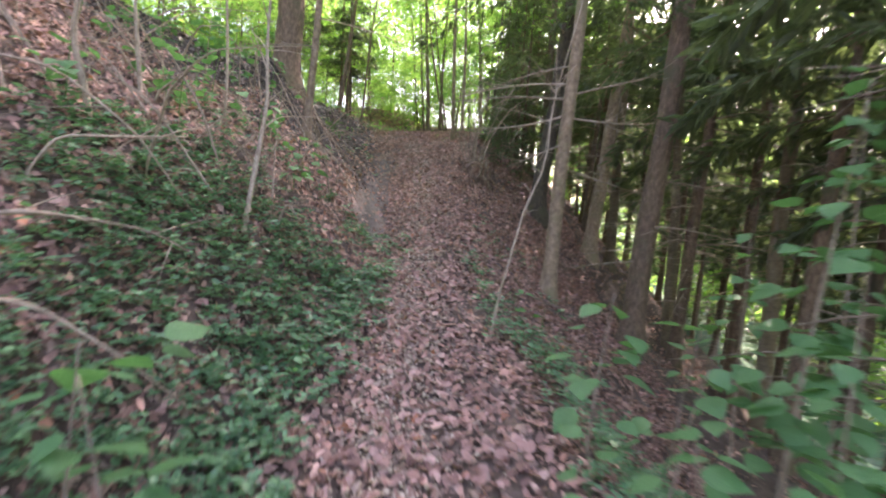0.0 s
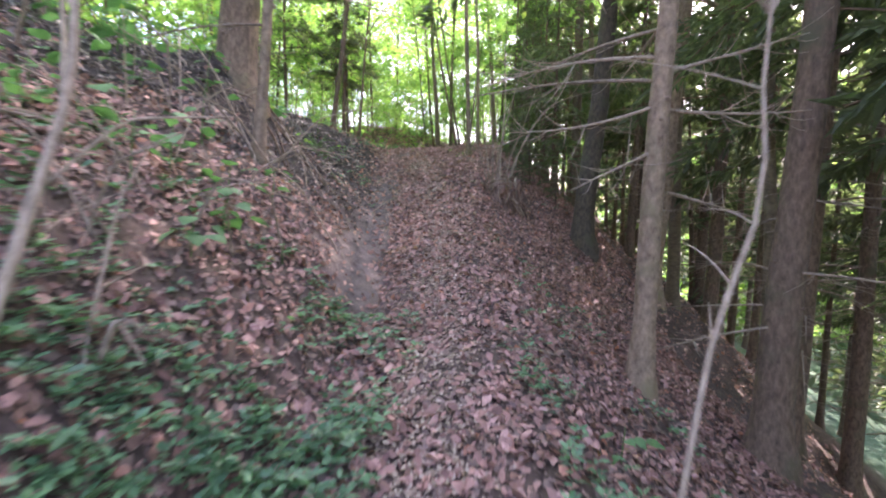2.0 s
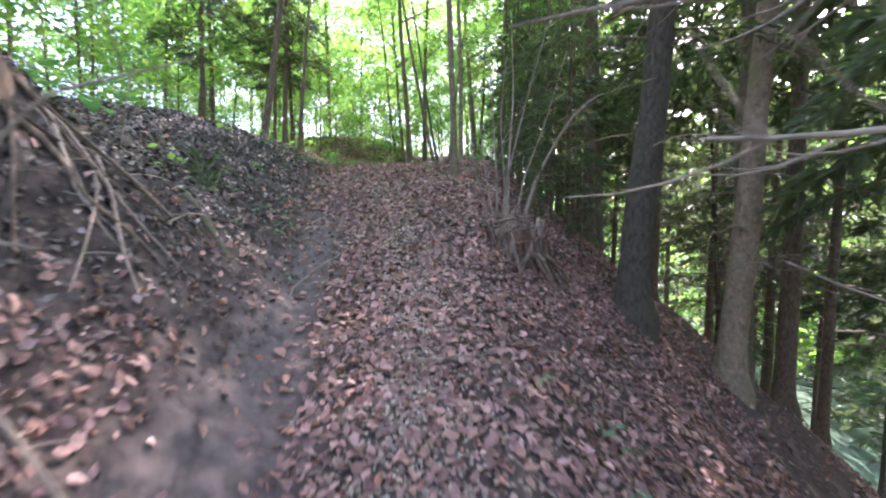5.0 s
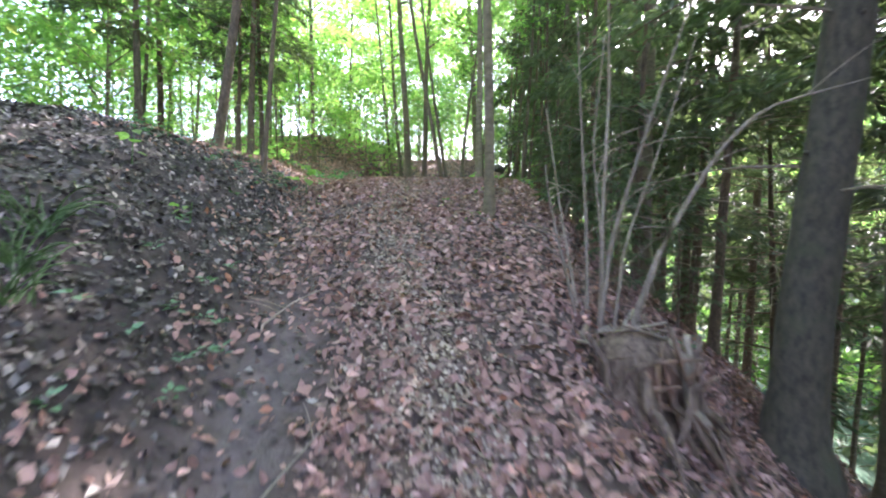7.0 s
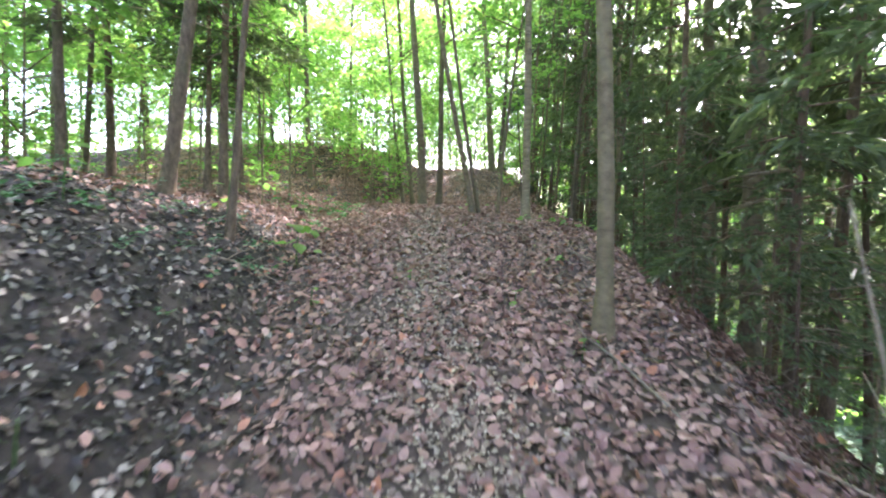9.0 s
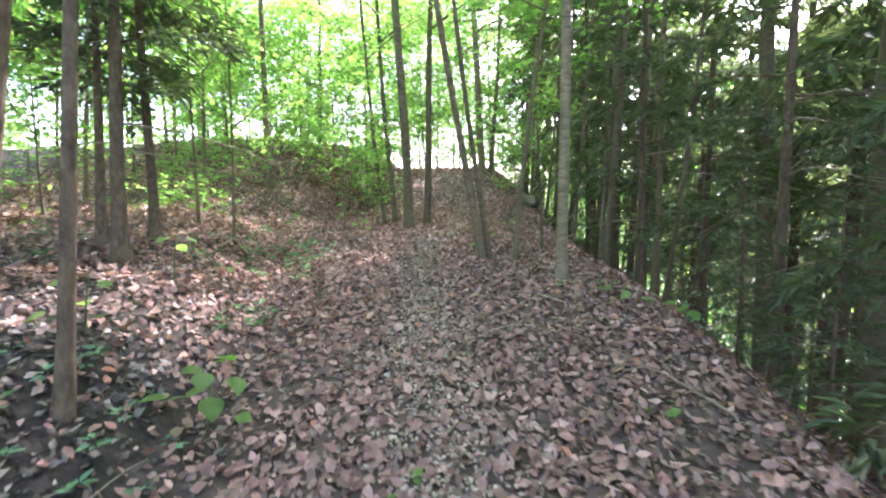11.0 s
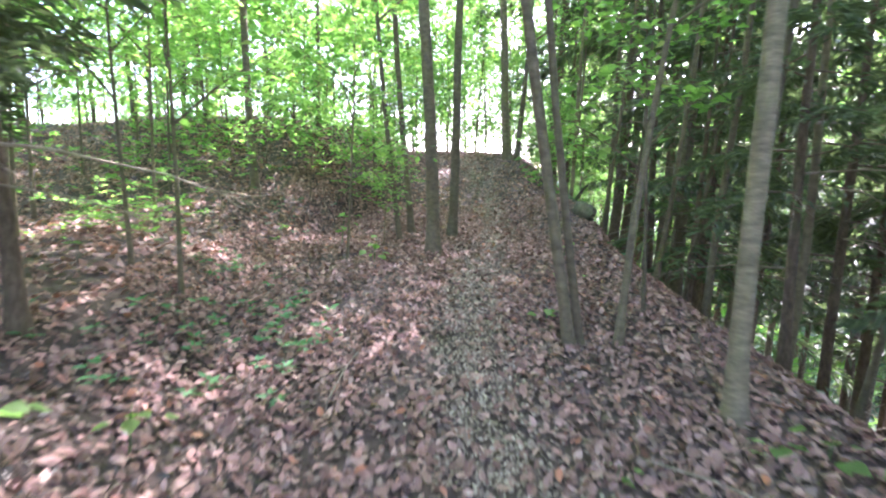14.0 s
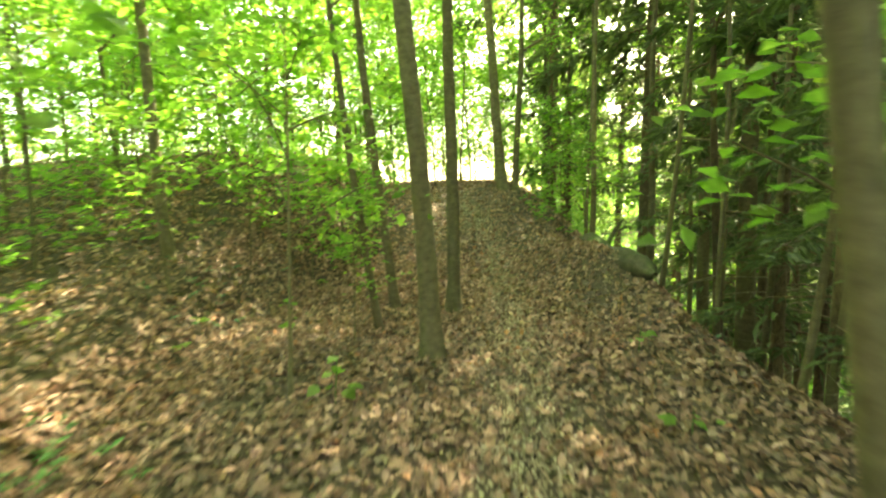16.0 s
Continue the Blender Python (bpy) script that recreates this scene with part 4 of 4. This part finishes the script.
for o, lo, hi, w in (((0.9, -0.35, 0), -0.3, 0.27, 0.045), ((0.62, -0.78, 0), -0.12, 0.2, 0.045), ((0.97, 0.1, 0), -0.5, 0.1, 0.035)):
    o = np.array(o)
    line = [o * 0.36 + [0.04, 0, lo], o * 0.31 + [0, 0, lo * 0.4], o * 0.29 + [0, 0, hi * 0.5], o * 0.27 + [0, 0, hi * 0.85], o * 0.26 + [0.01, 0, hi]]
    part("pale_slab", mesh_of("pale_slab", *slab(line, [w * 0.4, w * 0.8, w, w * 0.9, w * 0.5], 0.018, o), TWIG), stump, "pale slab of weathered wood")
for k in range(5):  # roots that run down the slope
    an = rng.uniform(-1.7, 0.5)
    o = np.array([np.cos(an), np.sin(an), 0])
    ex, ey = STX + o[0] * rng.uniform(0.5, 0.75), STY + o[1] * rng.uniform(0.5, 0.75)
    e = np.array([ex - STX, ey - STY, float(ground(ex, ey)) - STZ - 0.02])
    tb = Tubes()
    tb.add(bent(o * 0.27 + [0, 0, -0.05], e, [0.02, 0, 0.06], 7), np.linspace(0.02, 0.006, 7) * rng.uniform(0.6, 1.2), 6, 0.3)
    part("root", tb.mesh("root", ROT), stump)
for k in range(20):  # broken shards lying on it
    an, rr = rng.uniform(0, 6.28), rng.uniform(0.05, 0.3)
    o = np.array([np.cos(an) * rr, np.sin(an) * rr, 0.27 - 0.5 * max(0, rr - 0.12) + rng.uniform(-0.02, 0.03)])
    w = unit(rng.normal(0, 1, 3) * [1, 1, 0.4]) * rng.uniform(0.06, 0.16)
    part("shard", mesh_of("shard", *slab([o - w, o, o + w], [0.006, 0.022, 0.005], 0.008, (0, 0.1, 1)), TWIG if k % 3 else ROT), stump)

# an exposed root across the foot of the bank
stem_thing("exposed_root", [(x, y, float(ground(x, y)) + h) for x, y, h in ((-1.85, 9.25, -0.06), (-1.6, 9.03, 0.005), (-1.35, 8.87, 0.01), (-1.1, 8.72, -0.05))], 0.045, 0.025, "thick brown root lying bare on the dark bank", "root", MOSS)

# a fallen mossy log on the slope's edge by the crest
log = root("fallen_log", 1.25, 20.6, float(ground(1.25, 20.6)) - 0.11, "dark mossy fallen log lying at the slope's edge", "log")
tb = Tubes()
tb.add(along_line([(-0.15, -1.3, 0.02), (0.0, 0, 0.08), (0.25, 1.3, 0.25)], 12), np.r_[0.03, 0.12, np.linspace(0.15, 0.1, 9), 0.03], 14, 0.13)
part("trunk", tb.mesh("trunk", MOSS), log)
tb = Tubes()
tb.add(bent((0.1, 0.3, 0.1), (0.45, 0.5, 0.5), (0, 0, 0.05), 5), np.linspace(0.04, 0.015, 5), 7, 0.1)
part("branch_stub", tb.mesh("branch_stub", MOSS), log)

# fine roots laid bare on the scarp below the big spruce
for k in range(13):
    y0, y1 = float(rng.uniform(7.4, 8.5)), float(rng.uniform(7.3, 8.9))
    xs = np.linspace(float(rng.uniform(-2.0, -1.75)), float(rng.uniform(-1.35, -1.0)), 5)
    ys = np.linspace(y0, y1, 5) + rng.normal(0, 0.05, 5)
    stem_thing("exposed_root", [(x, y, float(ground(x, y)) + h) for x, y, h in zip(xs, ys, (-0.03, 0.03, 0.045, 0.03, -0.04))], rng.uniform(0.008, 0.022), 0.004, "thin pale root hanging bare over the scarp", "root", TWIG if k % 2 else SPRUCE_BARK, 2, "bare roots")

# ---------------------------------------------------------------- saplings, dry stems and twigs at the start of the walk
stem_thing("bare_sapling", [(-0.75, 3.97, 1.25), (-0.77, 4.25, 1.92), (-0.78, 4.5, 2.56), (-0.84, 4.6, 3.1), (-0.8, 4.7, 4.2)], 0.022, 0.007, "pale bare bent sapling rising from the ground cover", "sapling", TWIG, 6)
stem_thing("bare_sapling", [(1.04, 4.2, 1.0), (1.16, 4.3, 1.45), (1.24, 4.35, 1.8), (1.40, 4.4, 2.15), (1.42, 4.5, 2.6), (1.55, 4.5, 3.1), (1.75, 4.6, 4.0)], 0.010, 0.004, "pale bare sapling leaning out from the path's edge", "sapling", TWIG, 9)
stem_thing("bare_sapling", [(-1.55, 5.2, 2.2), (-1.5, 5.2, 3.0), (-1.55, 5.25, 4.2), (-1.5, 5.3, 5.4)], 0.016, 0.006, "thin upright sapling on the bank", "sapling", TWIG, 5)
for k in range(44):
    x, y = float(rng.uniform(-2.6, -0.6)), float(rng.uniform(3.0, 7.2))
    z = float(ground(x, y))
    an, ln = rng.uniform(0, 6.28), rng.uniform(0.5, 1.5)
    dx, dy = min(math.cos(an) * ln, -0.45 - x), math.sin(an) * ln * 0.6
    e = max(float(ground(x + dx, y + dy)), z) + rng.uniform(0.0, 0.6)
    stem_thing("dead_stick", [(x, y, z), (x + dx * 0.5, y + dy * 0.5, (z + e) / 2 + 0.18), (x + dx, y + dy, e)], rng.uniform(0.006, 0.013), 0.003, "thin dry pale stick arching over the leafy bank", "stick", TWIG, 3, "dry sticks")
for pts, r in (([(-1.15, 2.45, 0.1), (-0.95, 2.7, 0.28), (-0.8, 3.2, 0.25), (-0.66, 3.6, 0.05)], 0.012), ([(-1.0, 2.3, 0.05), (-0.7, 2.45, 0.3), (-0.45, 2.6, 0.3), (-0.3, 2.85, 0.05)], 0.009), ([(-1.9, 3.3, 0.1), (-1.5, 3.4, 0.35), (-1.1, 3.5, 0.4), (-0.85, 3.7, 0.1)], 0.011),
               ([(-1.55, 3.7, 0.0), (-1.62, 3.65, 0.45), (-1.5, 3.6, 0.9), (-1.6, 3.6, 1.7)], 0.024), ([(-1.3, 3.0, 0.0), (-1.2, 3.1, 0.3), (-0.95, 3.3, 0.55), (-0.8, 3.5, 0.7)], 0.010), ([(-1.0, 4.3, 0.0), (-1.2, 4.3, 0.4), (-1.55, 4.4, 0.55), (-1.9, 4.5, 0.3)], 0.010), ([(-1.75, 4.4, 0.0), (-1.8, 4.4, 0.7), (-1.7, 4.4, 1.5), (-1.75, 4.4, 2.6)], 0.016)):
    stem_thing("dead_stick", [(x, y, float(ground(x, y)) + h) for x, y, h in pts], r, 0.004, "pale dry woody stem arching over the leafy bank", "stick", TWIG, 4, "dry sticks")
for x, y, ln, an in ((0.75, 5.9, 0.5, 40), (1.0, 6.3, 0.7, 160), (-0.9, 9.0, 0.8, 70), (-1.35, 8.4, 0.6, 100), (0.1, 8.2, 0.35, 20), (0.35, 11.5, 0.9, 110), (-1.2, 10.4, 0.5, 60), (0.6, 13.3, 0.8, 120), (-0.5, 14.2, 0.4, 10), (0.2, 14.6, 0.6, 140), (-2.2, 12.6, 0.5, 30), (-1.7, 15.4, 0.6, 80), (0.9, 7.2, 0.6, 130)):
    dx, dy = math.cos(radians(an)) * ln, math.sin(radians(an)) * ln
    a0, a1 = float(ground(x, y)) + 0.03, float(ground(x + dx, y + dy)) + 0.03
    stem_thing("fallen_twig", [(x, y, a0), (x + dx / 2, y + dy / 2, (a0 + a1) / 2 + 0.03), (x + dx, y + dy, a1)], 0.008, 0.003, "short fallen twig lying on the leaves", "twig", TWIG, 2, "fallen twigs")

for x, y, h, c, sz, lean in ((1.72, 2.45, 0.65, 16, 0.15, (-0.1, 0)), (1.95, 2.3, 0.75, 18, 0.15, (0.2, 0)), (1.5, 3.2, 0.85, 16, 0.13, (0.1, 0)), (1.95, 3.3, 1.0, 18, 0.14, (0.2, 0)), (2.3, 2.7, 1.7, 48, 0.13, (0.1, 0.1)), (2.4, 3.2, 2.6, 74, 0.13, (0.1, 0)),
                            (2.9, 3.0, 3.1, 80, 0.13, (0.0, 0)), (2.1, 2.0, 0.8, 18, 0.15, (0.1, 0)), (2.2, 3.9, 1.3, 16, 0.11, (0.15, 0)), (3.2, 3.9, 3.2, 70, 0.12, (0, 0)), (1.35, 2.6, 0.35, 6, 0.10, (0.1, 0)), (3.0, 4.6, 2.2, 26, 0.11, (0, 0)),
                            (-0.02, 2.05, 0.85, 11, 0.15, (-0.15, 0)), (-0.35, 2.2, 0.7, 10, 0.14, (0.1, 0)), (0.12, 1.85, 0.35, 5, 0.12, (-0.1, 0)), (-0.1, 2.35, 0.3, 5, 0.11, (0.1, 0))):
    seedling(x, y, h, c, sz, "hazel sapling with broad soft green leaves beside the path", "hazel_sapling", HAZEL, lean)
for x, y, h, c, sz in ((-1.25, 5.3, 0.4, 7, 0.10), (-1.5, 6.3, 0.45, 8, 0.10), (-1.9, 7.0, 0.5, 9, 0.10), (-1.1, 6.6, 0.25, 6, 0.09), (-2.2, 6.0, 0.6, 10, 0.11), (-0.75, 6.0, 0.15, 5, 0.08), (-0.95, 5.65, 0.25, 9, 0.11), (-1.1, 5.95, 0.3, 9, 0.11), (-0.85, 5.2, 0.22, 8, 0.10), (-1.35, 5.75, 0.35, 9, 0.11), (1.5, 4.9, 0.3, 6, 0.09), (1.3, 5.4, 0.2, 5, 0.08), (-1.95, 9.3, 0.2, 5, 0.07),
                       (-2.5, 11.3, 0.3, 6, 0.08), (-2.9, 12.4, 0.35, 7, 0.08), (-1.9, 11.0, 0.15, 4, 0.06), (-1.5, 12.6, 0.12, 4, 0.05), (0.05, 12.0, 0.1, 4, 0.05), (-0.2, 12.6, 0.1, 4, 0.05), (0.3, 13.4, 0.1, 5, 0.06), (-1.85, 13.4, 0.3, 10, 0.11), (-2.5, 13.6, 0.3, 7, 0.09),
                       (0.55, 14.95, 0.12, 6, 0.08), (0.75, 14.7, 0.12, 6, 0.08), (0.95, 14.5, 0.12, 6, 0.08), (0.35, 14.9, 0.1, 4, 0.06), (-2.6, 14.6, 0.3, 7, 0.08), (-2.4, 15.0, 0.2, 5, 0.07), (-2.2, 18.9, 0.4, 9, 0.08), (0.2, 17.4, 0.15, 6, 0.06),
                       (-0.3, 16.4, 0.12, 5, 0.06), (0.45, 18.4, 0.2, 7, 0.07), (-1.7, 17.9, 0.3, 8, 0.08), (-0.9, 13.0, 0.08, 3, 0.05), (-0.4, 14.9, 0.08, 3, 0.05)):
    seedling(x, y, h, c, sz, "small green seedling growing through dry leaves", green=FRESH if y > 9 else HAZEL)

for k in range(34):
    y = float(rng.uniform(3.6, 9.2))
    x = float(rng.uniform(-3.4, -1.5 if y < 7 else -2.0))
    seedling(x, y, float(rng.uniform(0.15, 0.7)), int(rng.integers(6, 13)), float(rng.uniform(0.08, 0.13)), "soft green leafy sapling on the shady bank", "bank_sapling", HAZEL, (float(rng.uniform(0, 0.4)), -0.1))

# small spruces at the drop
for x, y, s in ((1.25, 11.7, 0.2), (1.45, 12.4, 0.32), (1.35, 13.7, 0.3), (1.7, 13.0, 0.4), (1.5, 14.6, 0.35), (1.9, 12.0, 0.3), (1.25, 14.3, 0.2), (1.5, 14.0, 0.24), (1.1, 12.9, 0.16)):
    again(young[0], x, y, float(rng.uniform(0, 360)), s)


# ---------------------------------------------------------------- ground cover
def cover(count, x0, x1, y0, y1, keep, size, label, mat=COVER, tall=0.16):
    """Low creeping plants: sprigs of small leaves close to the soil."""
    x, y = rng.uniform(x0, x1, count), rng.uniform(y0, y1, count)
    k = keep(x, y)
    x, y = x[k], y[k]
    h = rng.uniform(0.03, tall, len(x))
    at = np.repeat(on_ground(x, y, h), 7, 0)
    an = (np.arange(len(at)) % 7) * 0.9 + np.repeat(rng.uniform(0, 6.28, len(x)), 7)
    way = np.stack([np.cos(an), np.sin(an), rng.uniform(-0.1, 0.7, len(at))], 1)
    at = at + way * 0.012 + np.c_[np.zeros((len(at), 2)), -0.006 * (np.arange(len(at)) % 7)]
    up = np.array([0, 0, 1.0]) + rng.normal(0, 0.3, at.shape)
    L = size * rng.uniform(0.7, 1.3, len(at))
    return tagged(new("ground_cover", blades("ground_cover", at, way, up, L, L * 0.5, mat, 0.12, -0.15, full=True)), label, "ground cover", kind="stuff")


def brush(x, y):
    """Where low leafy growth covers the mound beside the path."""
    v = np.sin(1.7 * x + 0.8 * y) + np.sin(-1.3 * x + 2.2 * y + 0.6) + rng.normal(0, 0.6, np.shape(x))
    left = np.interp(y, YS, FOOT) + 0.5 - x
    return (v > 0.9 - 0.9 * np.clip((y - 19) / 2, 0, 1)) & ((left > 0) | ((x > 1.0) & (y > 22))) & ((y > 18.8) | (x < -3.6))


def near_path(x, y):
    foot = np.interp(y, YS, FOOT)
    d = foot + 0.25 - x
    v = np.sin(2.3 * x + 1.1 * y) + np.sin(-1.9 * x + 2.9 * y + 1.4) + rng.normal(0, 0.7, np.shape(x))
    return (d > rng.uniform(-0.1, 0.25, np.shape(x))) & (v > -1.9 + np.clip(d - 0.6, 0, 9) * 2.6 + np.clip(y - 4.6, 0, 9) * 1.5)


def right_edge(x, y):
    e = np.interp(y, YS, EDGE)
    v = np.sin(3.3 * x + 2.1 * y) + np.sin(-2.9 * x + 3.9 * y + 0.4) + rng.normal(0, 0.7, np.shape(x))
    return (x > e + rng.uniform(-0.05, 0.3, np.shape(x))) & (x < e + 1.3) & (v > -0.2 + np.clip(y - 4.5, 0, 9))


def thin_cover(x, y):
    v = np.sin(1.3 * x + 0.9 * y) + np.sin(-1.1 * x + 1.7 * y + 2.4) + rng.normal(0, 0.5, np.shape(x))
    return (v > 1.15) & ((x < np.interp(y, YS, FOOT) - 0.1) | (x > np.interp(y, YS, EDGE) + 0.2))


cover(6800, -2.6, 0.5, 1.0, 6.2, near_path, 0.05, "dense dark green periwinkle ground cover beside the path")
cover(2600, 0.5, 2.8, 1.5, 6.5, right_edge, 0.042, "dark green periwinkle on the slope's edge")
cover(2600, -4.5, 2.2, 5.5, 22, thin_cover, 0.045, "thin patches of low green plants on the bank")

cover(3600, -8, 3.2, 17.3, 27, brush, 0.075, "low fresh green brush of young leaves on the mound", FRESH, 0.55)
cover(2400, -9, -2.6, 9.5, 18, brush, 0.07, "low green brush along the top of the bank", FRESH, 0.4)

cover(230, -3.6, -1.7, 14.0, 17.6, lambda x, y: np.sin(2.9 * x + 1.3 * y) + np.sin(-1.7 * x + 2.6 * y) + rng.normal(0, 0.6, np.shape(x)) > 0.3, 0.055, "low green herbs among dry leaves", HAZEL, 0.2)

# tufts of long grass on the bank
for tx, ty, cnt in ((-1.9, 9.75, 40), (-2.05, 10.0, 30), (-1.75, 9.55, 22)):
    tuft = root("grass_tuft", tx, ty, float(ground(tx, ty)), "tuft of long arching green and straw grass on the bank", "grass", "grass tufts")
    for k in range(cnt):
        an, ln = rng.uniform(0, 6.28), rng.uniform(0.18, 0.42)
        o = np.array([np.cos(an), np.sin(an), 0])
        s0 = np.array([rng.normal(0, 0.03), rng.normal(0, 0.03), -0.02])
        tb = Tubes()
        tb.add(bent(s0, s0 + o * ln * 0.8 + [0, 0, ln * rng.uniform(0.1, 0.7)], [0, 0, 0.22 * ln], 6), np.array([0.0035, 0.004, 0.004, 0.003, 0.002, 0.0006]), 3)
        part("blade", tb.mesh("blade", GRASS), tuft)

# ---------------------------------------------------------------- single fallen leaves on the path
for k in range(290):
    y = float(rng.uniform(1.8, 19.5))
    lo, hi = float(np.interp(y, YS, FOOT)) - 0.2, float(np.interp(y, YS, EDGE)) + 0.3
    x = float(rng.uniform(lo, hi))
    nr = normal_at(np.array([x]), np.array([y]))[0]
    q = Vector((0, 0, 1)).rotation_difference(Vector(nr)).to_matrix().to_4x4()
    lf = part("leaf", leaf_sheet(LITTER, k % 3), forest_ground)
    lf.matrix_basis = Matrix.Translation((x, y, float(ground(x, y)) + 0.03)) @ q @ pose(0, 0, 0, rng.uniform(-20, 20), rng.uniform(-25, 25), rng.uniform(0, 360)) @ Matrix.Scale(float(rng.uniform(0.05, 0.085)), 4)
